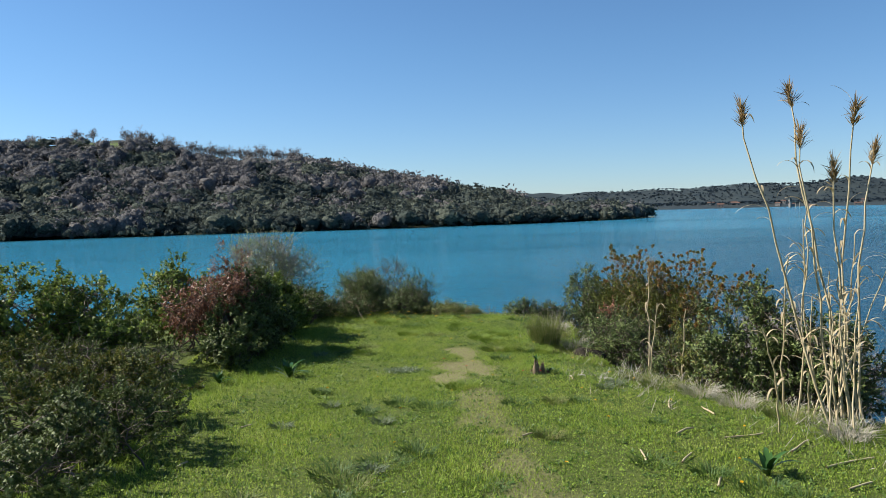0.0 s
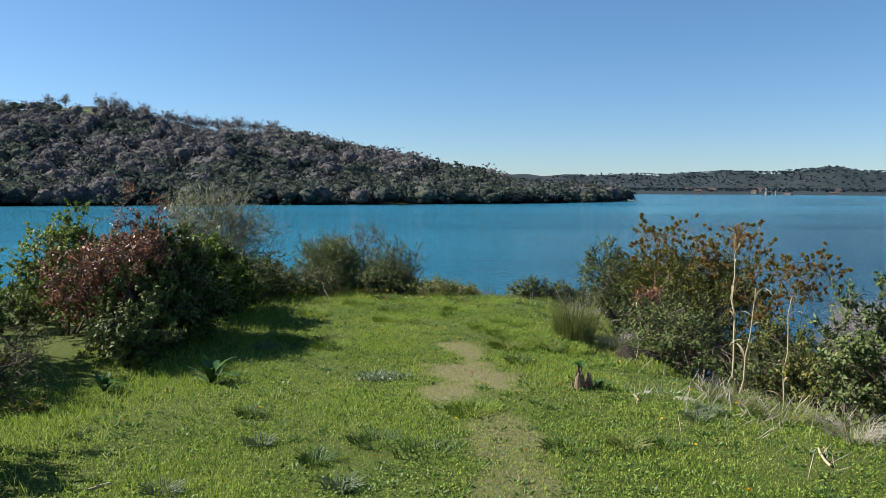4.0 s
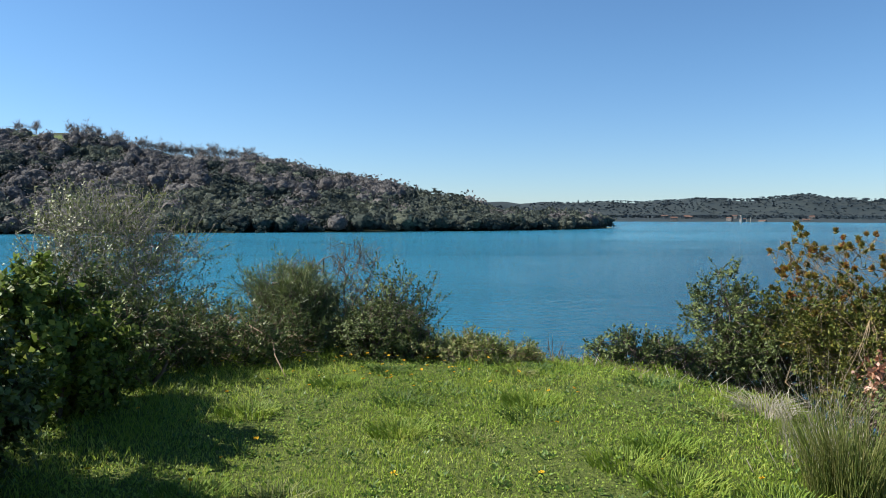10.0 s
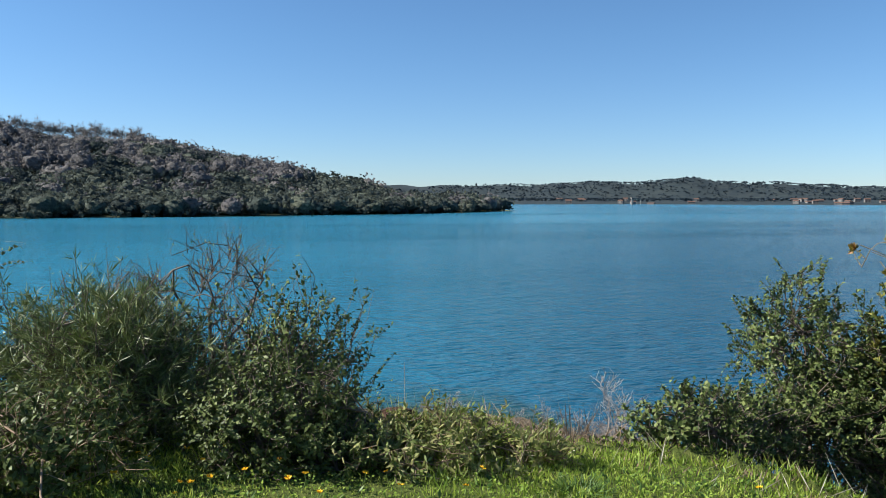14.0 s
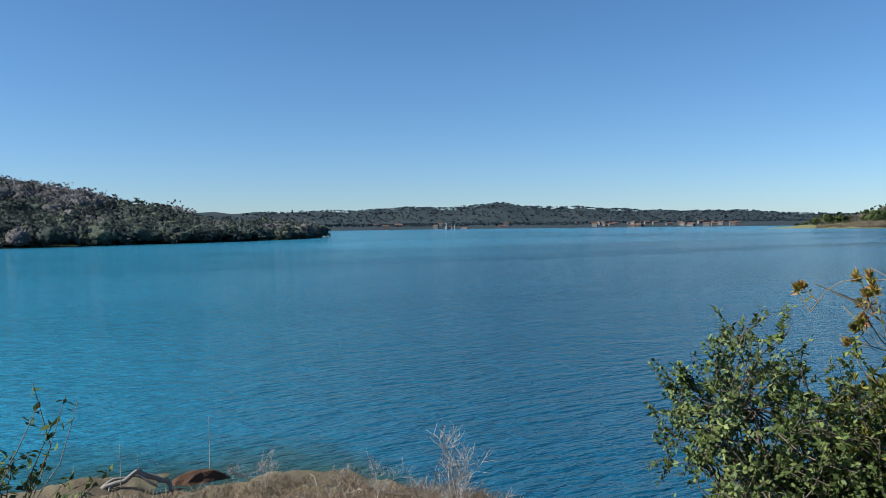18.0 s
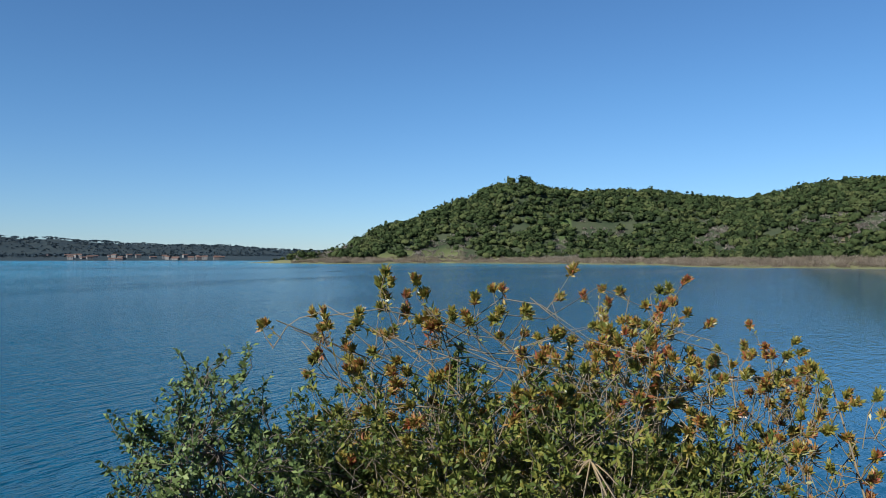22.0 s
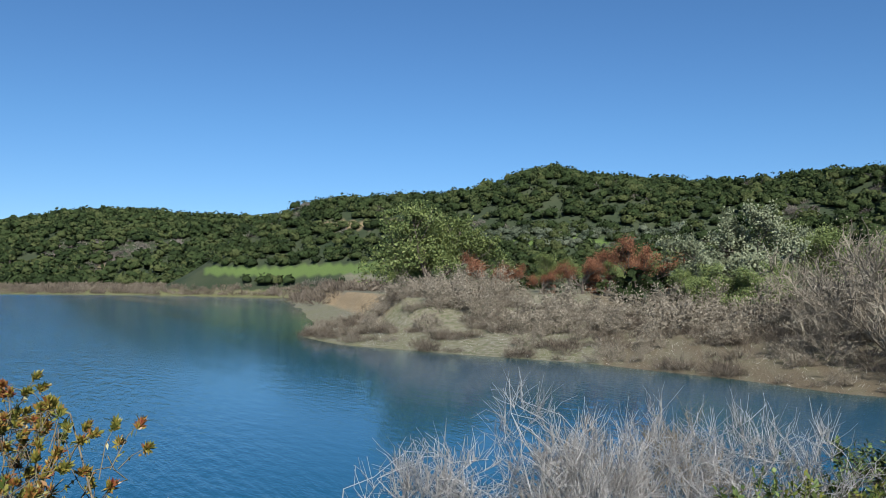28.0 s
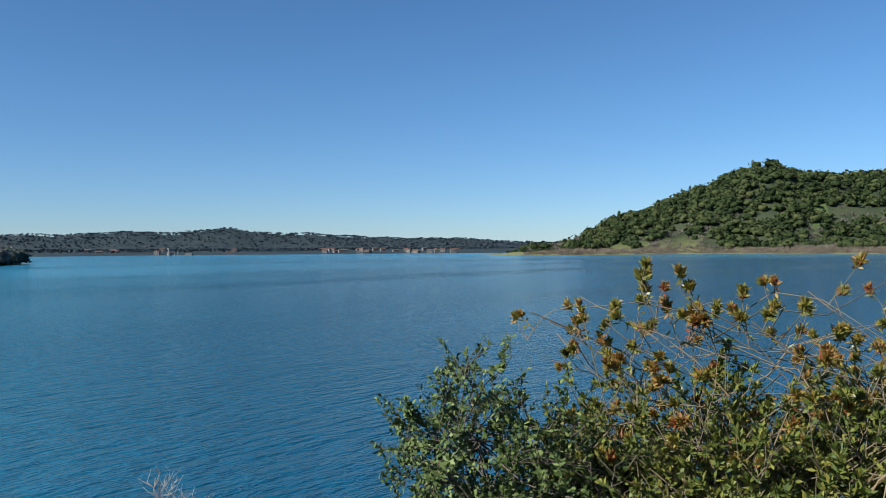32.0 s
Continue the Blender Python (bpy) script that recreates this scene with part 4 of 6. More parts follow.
box(bm, 3.0, -0.8, 14.9, 26, 0.8, 15.5)
part("footbridge", bm, MAT_STONE, tower)
for x in (14.5, 25):
    bm = bmesh.new()
    box(bm, x - 0.4, -0.5, -4, x + 0.4, 0.5, 15)
    part("pier", bm, MAT_STONE, tower)


def house(name, label, w, d, h, roof_h):
    top = tagged(new(name), label, "house", "houses on the far shore")
    bm = bmesh.new()
    box(bm, -w / 2, -d / 2, -2, w / 2, d / 2, h)
    part("wall", bm, MAT_PLASTER, top)
    bm = bmesh.new()
    vs = [bm.verts.new(c) for c in ((-w / 2 - 0.5, -d / 2 - 0.5, h), (w / 2 + 0.5, -d / 2 - 0.5, h), (w / 2 + 0.5, d / 2 + 0.5, h), (-w / 2 - 0.5, d / 2 + 0.5, h), (-w / 2 - 0.5, 0, h + roof_h), (w / 2 + 0.5, 0, h + roof_h))]
    for f in ((0, 1, 5, 4), (2, 3, 4, 5), (0, 4, 3), (1, 2, 5), (3, 2, 1, 0)):
        bm.faces.new([vs[i] for i in f])
    part("roof", bm, MAT_TILE, top, "red tiled roof")
    for x in (-w / 4, w / 4):
        for z in (1.0, 4.0)[: 1 + (h > 5)]:
            bm = bmesh.new()
            box(bm, x - 0.6, -d / 2 - 0.06, z, x + 0.6, -d / 2 + 0.1, z + 1.5)
            part("window", bm, MAT_DARKGLASS, top)
    return top


protos = [house("house", "pale house with a red tiled roof", 12, 9, 6.5, 2.6), house("house", "low pale house with a red tiled roof", 16, 9, 3.6, 2.2)]
rng = np.random.default_rng(18)
for k in range(44):
    az, d = rng.uniform(24, 50) if k % 3 else rng.uniform(40, 50), rng.uniform(1300, 1480)
    x, y = polar(az, d)
    m = Matrix.LocRotScale(Vector((x, y, float(land(x, y)))) * K, Euler((0, 0, -radians(az) + rng.normal() * 0.5)), None)
    if k < 2:
        protos[k].matrix_basis = m
    else:
        copy_thing(protos[k % 2], m)
# ---- shrubs ----


def bush(name, label, base, blobs, n, leaves, mat, leaf=(0.03, 0.014), twig=0.14, wood=None, stems=7, stem_r=0.014, tuft=0.0, seed=0, shell=0.28, spread=0.12, category="bush", forks=5, up=0.45, fine=0.0022, upright=0.0, big=1.15):
    """A shrub: stems from its base, side branches to the crown, short twigs at their ends, leaves along and round the twigs."""
    rng = np.random.default_rng(seed + 100)
    b0 = np.array([base[0], base[1], float(land(base[0], base[1])) if len(base) < 3 else base[2]])
    top = new(name)
    top.location = b0 * K
    tagged(top, label, category)
    wood = wood or MAT_BARK
    C, _ = in_blobs(blobs, stems, rng, 0.35)
    A = np.repeat(b0[None], stems, 0) + rng.normal(size=(stems, 3)) * [spread, spread, 0]
    A[:, :2] += upright * (C[:, :2] - A[:, :2])
    A[:, 2] = land(A[:, 0], A[:, 1]) - 0.06
    main = curve_points(A, C, rng, 0.15, 0.22 if tuft else 0.2, 7)
    for line in main:
        V, F = strands(line[None], stem_r * rng.uniform(0.7, 1.3), stem_r * 0.35, 5)
        put("stem", V - b0, F, wood, top, True)
    T, d = in_blobs(blobs, n, rng, shell)
    # each side branch leaves the stem point that lies nearest among a few
    pool = main[:, 2:].reshape(-1, 3)
    pick = rng.integers(0, len(pool), (n, 7))
    near = np.linalg.norm(pool[pick] - T[:, None], axis=2).argmin(1)
    S = pool[pick[np.arange(n), near]]
    side = curve_points(S, T, rng, 0.06, 0.2, 4)
    parts = [strands(side, stem_r * 0.32, fine * 1.15)]
    k = forks
    u = rng.uniform(0.45, 1.0, (n * k, 1))
    e = np.repeat(side[:, -1], k, 0)
    tA = e * u + np.repeat(side[:, -3], k, 0) * (1 - u)
    tD = unit(np.repeat(d, k, 0) * 0.6 + rng.normal(size=(n * k, 3)) * 0.7 + [0, 0, up])
    tL = twig * rng.uniform(0.5, 1.5, (n * k, 1))
    if tuft:
        tA, tD = np.concatenate([tA, main[:, -2]]), np.concatenate([tD, unit(main[:, -1] - main[:, -2])])
        tL = np.concatenate([tL, np.linalg.norm(main[:, -1] - main[:, -2], axis=1)[:, None]])
    tw = curve_points(tA, tA + tD * tL, rng, 0.05, 0.2, 2)
    parts.append(strands(tw, fine * 1.1, fine * 0.5))
    V, F = join_np(parts)
    tagged(put("branchwork", V - b0, F, wood, top), kind="stuff")
    out = np.concatenate([np.repeat(d, k, 0), np.zeros((len(tA) - n * k, 3))])
    if leaves:
        i = rng.integers(0, len(tA), leaves)
        u = rng.random((leaves, 1)) ** 0.7
        D = unit(tD[i] * 0.5 + rng.normal(size=(leaves, 3)))
        if tuft:
            full = rng.random(leaves) < tuft
            u = np.where(full[:, None], rng.uniform(0.82, 1.0, (leaves, 1)), u)
            D = np.where(full[:, None], unit(tD[i] + [0, 0, 0.3] + 0.75 * rng.normal(size=(leaves, 3))), D)
        P = tA[i] + tD[i] * tL[i] * u
        big = 1.0 if tuft else big
        V, F = leaf_quads(P, D, big * leaf[0] * rng.uniform(0.6, 1.3, leaves), big * leaf[1] * rng.uniform(0.7, 1.2, leaves), rng, face=None if tuft else out[i] + tD[i] * 0.5 + [0, 0, 0.35])
        tagged(put("foliage", V - b0, F, mat, top), kind="stuff")
    return top


# by the grass, towards the hill
bush("red_leaved_bush", "bush with rust-red winter leaves beside the grass", (-1.75, 10.0), [(-1.85, 10.1, 4.75, 0.42, 0.4, 0.42), (-1.7, 10.2, 5.2, 0.2, 0.2, 0.4), (-2.15, 9.9, 4.7, 0.35, 0.35, 0.32), (-1.6, 9.9, 4.95, 0.2, 0.2, 0.26)], 190, 12000, MAT_RED, (0.03, 0.018), seed=1, big=0.95)
bush("dense_bush", "dense dark green bush overhanging the grass", (-1.45, 10.0), [(-1.55, 9.95, 4.45, 0.44, 0.42, 0.4), (-1.35, 10.5, 4.42, 0.38, 0.36, 0.34), (-1.6, 10.5, 4.85, 0.4, 0.36, 0.3), (-1.65, 9.35, 4.32, 0.3, 0.32, 0.24)], 300, 34000, MAT_DARK, (0.034, 0.02), seed=2, up=0.7, big=1.25)
bush("twiggy_bush", "large bush of pale grey twigs with sparse grey-green leaves", (-1.75, 15.0), [(-1.7, 15.0, 4.6, 0.95, 0.85, 0.62), (-1.9, 15.2, 5.05, 0.75, 0.65, 0.45)], 300, 17000, MAT_OLIVE, (0.026, 0.015), 0.26, MAT_GREY, 14, seed=33, forks=7, up=0.9, fine=0.0024)
bush("ivy_bush", "bright green ivy-leaved bush in front of the twiggy one", (-1.4, 11.5), [(-1.28, 11.3, 4.66, 0.36, 0.36, 0.36), (-1.25, 11.8, 4.42, 0.4, 0.4, 0.3)], 210, 17000, MAT_GREEN, (0.036, 0.027), 0.12, seed=34, big=1.2)
bush("dark_bush", "dark shaded bush below the pale twigs", (-1.05, 12.5), [(-1.0, 12.5, 4.42, 0.34, 0.36, 0.34), (-1.6, 12.9, 4.5, 0.5, 0.45, 0.4)], 170, 13000, MAT_DARK, (0.03, 0.018), 0.14, seed=36)
bush("olive_bush", "olive-green leafy bush standing down the slope", (-1.35, 18.6), [(-1.4, 18.6, 3.75, 0.35, 0.35, 0.4), (-1.15, 18.7, 3.55, 0.35, 0.35, 0.45), (-1.9, 18.4, 3.4, 0.6, 0.5, 0.5)], 160, 9000, MAT_BROOM, (0.06, 0.02), 0.2, seed=37, up=1.0)
bush("leafy_bush", "bright green leafy bush with upright sprigs", (-2.55, 10.9), [(-2.6, 10.9, 4.7, 0.55, 0.5, 0.5), (-2.65, 11.2, 5.1, 0.16, 0.16, 0.36), (-2.2, 11.2, 4.6, 0.4, 0.4, 0.4)], 200, 15000, MAT_GREEN, (0.034, 0.022), seed=4)
bush("bramble_bush", "leafy green bramble bush beside the grass", (-3.3, 9.6), [(-3.3, 9.6, 4.7, 0.65, 0.6, 0.5), (-3.9, 9.2, 4.8, 0.7, 0.7, 0.55), (-2.9, 9.0, 4.5, 0.45, 0.45, 0.3)], 280, 22000, MAT_GREEN, (0.04, 0.026), seed=14)
bush("dark_bush", "dark green bush behind the brambles", (-4.9, 8.9), [(-4.9, 8.9, 4.9, 0.75, 0.8, 0.6), (-5.2, 7.9, 4.75, 0.75, 0.8, 0.6)], 220, 15000, MAT_DARK, (0.036, 0.02), seed=15)
bush("low_scrub", "dark green scrub on the slope behind the brambles", (-4.0, 10.9), [(-4.2, 10.8, 4.05, 0.85, 0.7, 0.5), (-3.3, 11.2, 4.1, 0.7, 0.7, 0.45), (-4.9, 10.2, 4.0, 0.7, 0.7, 0.5)], 260, 24000, MAT_DARK, (0.036, 0.02), 0.14, seed=45, stems=12, stem_r=0.008, spread=0.5, up=0.7)
bush("low_scrub", "low heathy scrub with dry grey stems", (-2.0, 5.3), [(-1.95, 5.6, 4.45, 0.7, 0.7, 0.28), (-1.85, 4.8, 4.4, 0.42, 0.5, 0.2)], 150, 34000, MAT_DARK, (0.026, 0.011), 0.1, seed=12, stems=12, stem_r=0.007, spread=0.4)
bush("low_scrub", "low heathy scrub with dry grey stems", (-2.3, 6.8), [(-2.05, 6.9, 4.45, 0.65, 0.7, 0.28), (-2.9, 6.3, 4.6, 0.7, 0.8, 0.45)], 150, 34000, MAT_UNDER, (0.026, 0.011), 0.1, seed=13, stems=12, stem_r=0.007, spread=0.4)
bush("low_scrub", "low dark scrub in front of the brambles", (-2.3, 8.3), [(-2.3, 8.3, 4.36, 0.5, 0.5, 0.2), (-3.0, 8.2, 4.42, 0.5, 0.5, 0.24)], 200, 20000, MAT_DARK, (0.02, 0.009), 0.1, seed=16, stems=10, stem_r=0.007, spread=0.35)
bush("low_scrub", "low dark scrub with dead grass along the bank's edge", (-0.5, 13.0), [(-0.55, 12.95, 4.3, 0.42, 0.3, 0.24), (-0.12, 13.05, 4.28, 0.35, 0.3, 0.22), (-1.1, 13.4, 4.3, 0.5, 0.4, 0.28)], 260, 24000, MAT_DARK, (0.026, 0.011), 0.13, MAT_STALK, seed=17, stems=14, stem_r=0.005, spread=0.4)
bush("broom_bush", "rush-green broom bush at the bank's edge", (0.0, 13.6), [(0.05, 13.6, 4.36, 0.34, 0.34, 0.3), (-0.1, 13.8, 4.5, 0.36, 0.32, 0.3)], 220, 24000, MAT_BROOM, (0.07, 0.005), 0.2, MAT_BARK, 12, tuft=0.3, seed=5)
bush("small_leafy_bush", "small dark green bush at the bank's edge", (0.68, 13.05), [(0.66, 13.1, 4.3, 0.36, 0.34, 0.28), (0.9, 12.95, 4.2, 0.2, 0.2, 0.18)], 200, 19000, MAT_DARK, (0.022, 0.013), 0.1, seed=6, big=1.0)
bush("sparse_shrub", "thin shrub with small dark leaves at the bank's edge", (0.8, 13.9), [(0.85, 13.9, 4.35, 0.4, 0.32, 0.36)], 70, 4200, MAT_DARK, (0.024, 0.015), 0.26, MAT_BARK, 9, seed=18, forks=4, up=1.2)
bush("leafless_shrub", "dark leafless shrub with tangled twigs at the bank's edge", (0.3, 14.3), [(0.4, 14.4, 4.65, 0.4, 0.3, 0.38), (-0.1, 14.35, 4.55, 0.38, 0.3, 0.3)], 110, 1200, MAT_OLIVE, (0.016, 0.009), 0.16, MAT_BARK, 9, seed=28, forks=8, up=0.6, fine=0.0022)
bush("dark_bush", "dark green small-leaved bush below the bank's edge", (0.75, 14.3), [(0.8, 14.4, 4.15, 0.4, 0.32, 0.3), (0.3, 14.5, 4.1, 0.4, 0.3, 0.3)], 170, 13000, MAT_DARK, (0.026, 0.016), 0.16, seed=38, up=0.9)
# on the bank towards the water
bush("round_bush", "small round dark bush at the bank's edge", (2.65, 13.1), [(2.65, 13.1, 4.1, 0.36, 0.3, 0.24), (3.2, 13.4, 4.0, 0.3, 0.3, 0.25)], 220, 11000, MAT_DARK, (0.026, 0.015), 0.09, seed=7)
bush("glossy_bush", "glossy green-leaved bush on the bank", (4.3, 13.9), [(4.0, 13.9, 4.35, 0.42, 0.45, 0.45), (4.3, 13.5, 3.9, 0.6, 0.6, 0.5), (3.8, 13.5, 3.75, 0.45, 0.5, 0.42)], 400, 38000, MAT_DARK, (0.031, 0.0165), seed=8, big=1.0)
bush("mastic_bush", "wide bush with rust and yellow-green leaf tufts on bare stems", (4.6, 12.7), [(4.45, 12.9, 4.72, 0.5, 0.55, 0.5), (4.6, 13.8, 4.55, 0.4, 0.4, 0.55), (5.2, 12.3, 4.5, 0.6, 0.55, 0.6), (4.5, 12.2, 4.6, 0.35, 0.3, 0.45)], 150, 30000, MAT_MASTIC, (0.035, 0.012), 0.17, MAT_LICHEN, 17, 0.0065, 0.95, 9, 0.4, 0.3, forks=2, up=0.9, fine=0.0028)
bush("mastic_bush", "low spreading bush with rust-red leaf tufts on bare stems", (5.4, 11.6), [(5.2, 11.6, 4.3, 0.45, 0.4, 0.45), (6.0, 11.9, 4.4, 0.45, 0.4, 0.45), (4.9, 11.35, 4.05, 0.3, 0.25, 0.4)], 80, 15000, MAT_MASTIC, (0.035, 0.012), 0.17, MAT_LICHEN, 12, 0.0065, 0.95, 19, 0.4, 0.3, forks=2, up=0.9, fine=0.0028)
bush("undergrowth_bush", "yellow-green leafy lower part of the rust-tinged bush", (4.6, 12.9), [(4.5, 13.0, 4.3, 0.6, 0.7, 0.36), (5.2, 12.5, 4.25, 0.5, 0.45, 0.4), (4.6, 13.7, 4.1, 0.45, 0.4, 0.4)], 260, 30000, MAT_UNDER, (0.036, 0.014), 0.17, MAT_LICHEN, tuft=0.5, seed=40, forks=4, up=0.8)
bush("undergrowth_bush", "dense green undergrowth below the rust-tinged bush", (4.8, 12.2), [(4.6, 12.6, 4.2, 0.65, 0.75, 0.42), (5.0, 12.0, 4.0, 0.55, 0.5, 0.42), (4.3, 12.0, 3.7, 0.5, 0.6, 0.5)], 320, 36000, MAT_UNDER, (0.038, 0.015), 0.18, MAT_LICHEN, tuft=0.5, seed=20, forks=4, up=0.8)
bush("fine_leaved_bush", "dark fine-leaved bush at the edge of the bank", (3.2, 9.6), [(3.15, 9.4, 4.1, 0.5, 0.55, 0.45), (3.3, 10.4, 4.05, 0.45, 0.5, 0.42), (3.4, 8.5, 4.0, 0.4, 0.5, 0.36)], 360, 32000, MAT_DARK, (0.026, 0.014), 0.14, seed=10, stems=12, spread=0.3, up=0.7)
bush("fine_leaved_bush", "dense brown-green bush beside the tall reeds", (3.7, 7.0), [(3.6, 7.15, 4.45, 0.48, 0.48, 0.6), (4.1, 6.6, 4.35, 0.5, 0.5, 0.55), (4.4, 7.3, 3.9, 0.5, 0.5, 0.5)], 360, 38000, MAT_DARK, (0.032, 0.016), 0.17, MAT_BARK, 14, seed=41, up=0.7, big=1.2)
bush("fine_leaved_bush", "dense green bush covering the bank below the grass", (3.9, 8.9), [(3.75, 8.9, 3.95, 0.4, 0.55, 0.46), (3.7, 8.0, 3.9, 0.38, 0.45, 0.42)], 320, 30000, MAT_UNDER, (0.03, 0.014), 0.15, seed=48, stems=12, spread=0.3, up=0.7)
bush("leafless_bush", "grey leafless bush with fine branching twigs", (5.1, 9.1), [(5.25, 9.2, 4.35, 0.16, 0.16, 0.5), (4.95, 8.9, 4.15, 0.35, 0.35, 0.45), (4.6, 9.2, 4.0, 0.3, 0.3, 0.45)], 260, 0, MAT_GREY, twig=0.15, wood=MAT_GREY, stems=26, stem_r=0.006, seed=11, shell=0.3, spread=0.3, forks=10, up=0.9, fine=0.0019, upright=0.7)
bush("leafless_bush", "low grey leafless bush beside the taller ones", (5.15, 9.8), [(5.2, 9.85, 4.05, 0.34, 0.28, 0.4), (5.0, 9.6, 4.12, 0.25, 0.25, 0.36)], 150, 0, MAT_GREY, twig=0.14, wood=MAT_GREY, stems=16, stem_r=0.006, seed=24, shell=0.3, spread=0.25, forks=9, up=0.8, fine=0.0019, upright=0.7)
bush("leafless_bush", "grey leafless bush with fine branching twigs", (4.8, 8.3), [(4.9, 8.5, 4.15, 0.36, 0.36, 0.45), (4.6, 8.05, 4.2, 0.35, 0.35, 0.45), (5.3, 8.1, 3.95, 0.45, 0.45, 0.55), (4.25, 7.9, 4.2, 0.35, 0.35, 0.42)], 260, 0, MAT_GREY, twig=0.15, wood=MAT_GREY, stems=26, stem_r=0.006, seed=22, shell=0.3, spread=0.3, forks=10, up=0.9, fine=0.0019, upright=0.7)
bush("leafless_bush", "grey leafless bush with ochre lichen on its twigs", (6.4, 7.6), [(6.3, 7.9, 3.75, 0.5, 0.5, 0.58), (6.4, 6.8, 3.75, 0.55, 0.5, 0.55), (6.0, 8.6, 3.7, 0.3, 0.3, 0.5)], 260, 0, MAT_GREY, twig=0.15, wood=MAT_LICHEN, stems=26, stem_r=0.010, seed=23, shell=0.3, spread=0.3, forks=10, up=0.9, fine=0.0019, upright=0.7)
bush("low_scrub", "low mound of weeds where the turf ends", (1.25, 12.95), [(1.2, 12.95, 4.2, 0.36, 0.28, 0.13), (1.6, 12.85, 4.16, 0.3, 0.25, 0.1)], 150, 11000, MAT_TUSSOCK, (0.03, 0.009), 0.1, MAT_STALK, seed=49, stems=10, stem_r=0.004, spread=0.3)
bush("red_sapling", "small sapling with rust-red dead leaves beside the bushes", (3.55, 11.1), [(3.55, 11.1, 4.22, 0.15, 0.15, 0.26), (3.6, 11.1, 3.95, 0.14, 0.14, 0.2)], 40, 1500, MAT_RED, (0.036, 0.02), 0.12, MAT_BARK, 4, seed=47, category="sapling")
# ---- grass and herbs ----
rng = np.random.default_rng(40)


def turf_points(n, x0, x1, y0, y1, edge=0.22):
    X, Y = rng.uniform(x0, x1, n), rng.uniform(y0, y1, n)
    k = signed(X, Y, EDGE) < edge + 0.12 * wobble(X, Y, 1.1, 51)
    X, Y = X[k], Y[k]
    return X, Y, land(X, Y)


def earth_cover(X, Y):
    d = lambda cx, cy, rx, ry: np.clip((1.2 - np.hypot((X - cx) / rx, (Y - cy) / ry) + 0.38 * wobble(X, Y, 0.9, 21) + 0.25 * wobble(X, Y, 0.3, 22)) / 0.5, 0, 1)
    return np.maximum.reduce([d(1.02, 8.6, 0.26, 0.5) * 0.85, d(0.82, 8.1, 0.3, 0.3) * 0.8, d(1.22, 8.25, 0.22, 0.34) * 0.82, d(1.12, 9.2, 0.16, 0.45) * 0.8, d(0.95, 6.6, 0.2, 1.2) * 0.55, d(0.95, 4.4, 0.22, 1.0) * 0.55])


X, Y, Z = turf_points(460000, -2.2, 4.8, 2.4, 14.6)
lush = 0.5 + 0.5 * wobble(X, Y, 1.6, 52)
keep = (earth_cover(X, Y) < rng.random(len(X)) * 1.05) & (rng.random(len(X)) < 0.55 + 0.5 * lush)
X, Y, Z, lush = X[keep], Y[keep], Z[keep], lush[keep]
n = len(X)
D = unit(np.stack([rng.normal(size=n) * 0.45, rng.normal(size=n) * 0.45, np.ones(n)], -1))
H = (0.012 + 0.018 * np.clip(lush, 0, 1.3)) * rng.uniform(0.5, 1.5, n)
V, F = leaf_quads(np.stack([X, Y, Z - 0.004], -1), D, H, rng.uniform(0.003, 0.0062, n), rng)
tagged(put("grass", V, F, MAT_GRASS), "short green turf with yellowing patches", "grass", kind="stuff")
# broad-leaved herbs in the turf
m = 26000
cx, cy, cz = turf_points(3000, -1.6, 3.4, 2.5, 13.6)
keep = earth_cover(cx, cy) < 0.35 + 0.3 * rng.random(len(cx))
cx, cy, cz = cx[keep], cy[keep], cz[keep]
i = rng.integers(0, len(cx), m)
a = rng.random(m) * 6.283
P = np.stack([cx[i] + 0.02 * np.cos(a), cy[i] + 0.02 * np.sin(a), cz[i]], -1)
D = unit(np.stack([np.cos(a), np.sin(a), rng.uniform(0.25, 1.2, m)], -1))
V, F = leaf_quads(P, D, rng.uniform(0.016, 0.042, m), rng.uniform(0.006, 0.013, m), rng)
tagged(put("herbs", V, F, MAT_HERB), "small broad-leaved herbs among the grass", "herbs", kind="stuff")
# small round leaves close to the ground, in drifts
m = 110000
X, Y, Z = turf_points(m, -1.7, 3.6, 3.0, 13.8)
keep = (earth_cover(X, Y) < rng.random(len(X)) * 0.8) & (wobble(X, Y, 1.2, 55) + 0.5 * rng.normal(size=len(X)) > -0.1)
X, Y, Z = X[keep], Y[keep], Z[keep]
n = len(X)
D = unit(np.stack([rng.normal(size=n), rng.normal(size=n), 0.25 + 0.3 * rng.random(n)], -1))
V, F = leaf_quads(np.stack([X, Y, Z + rng.uniform(0.004, 0.026, n)], -1), D, rng.uniform(0.009, 0.02, n), rng.uniform(0.007, 0.014, n), rng, face=np.tile([[0.0, 0.0, 1.0]], (n, 1)))
tagged(put("clover", V, F, MAT_CLOVER), "low clover and small broad leaves in the turf", "clover", kind="stuff")
# dry pale grass along the bank's edge and at the foot of the reeds
m = 9000
X, Y = rng.uniform(1.8, 5.2, m * 3), rng.uniform(3.0, 13.2, m * 3)
d = signed(X, Y, EDGE)
k = (np.abs(d + 0.05) < (0.35 + 0.35 * (Y < 8)) * np.abs(rng.normal(size=len(X))) * 0.7) & (wobble(X, Y, 1.3, 57) > -0.2) & ((Y < 8.2) | (rng.random(len(X)) < 0.25))
X, Y = X[k][:m], Y[k][:m]
D = unit(np.stack([rng.normal(size=len(X)) * 0.7 + 0.2, rng.normal(size=len(X)) * 0.7, np.full(len(X), 0.8)], -1))
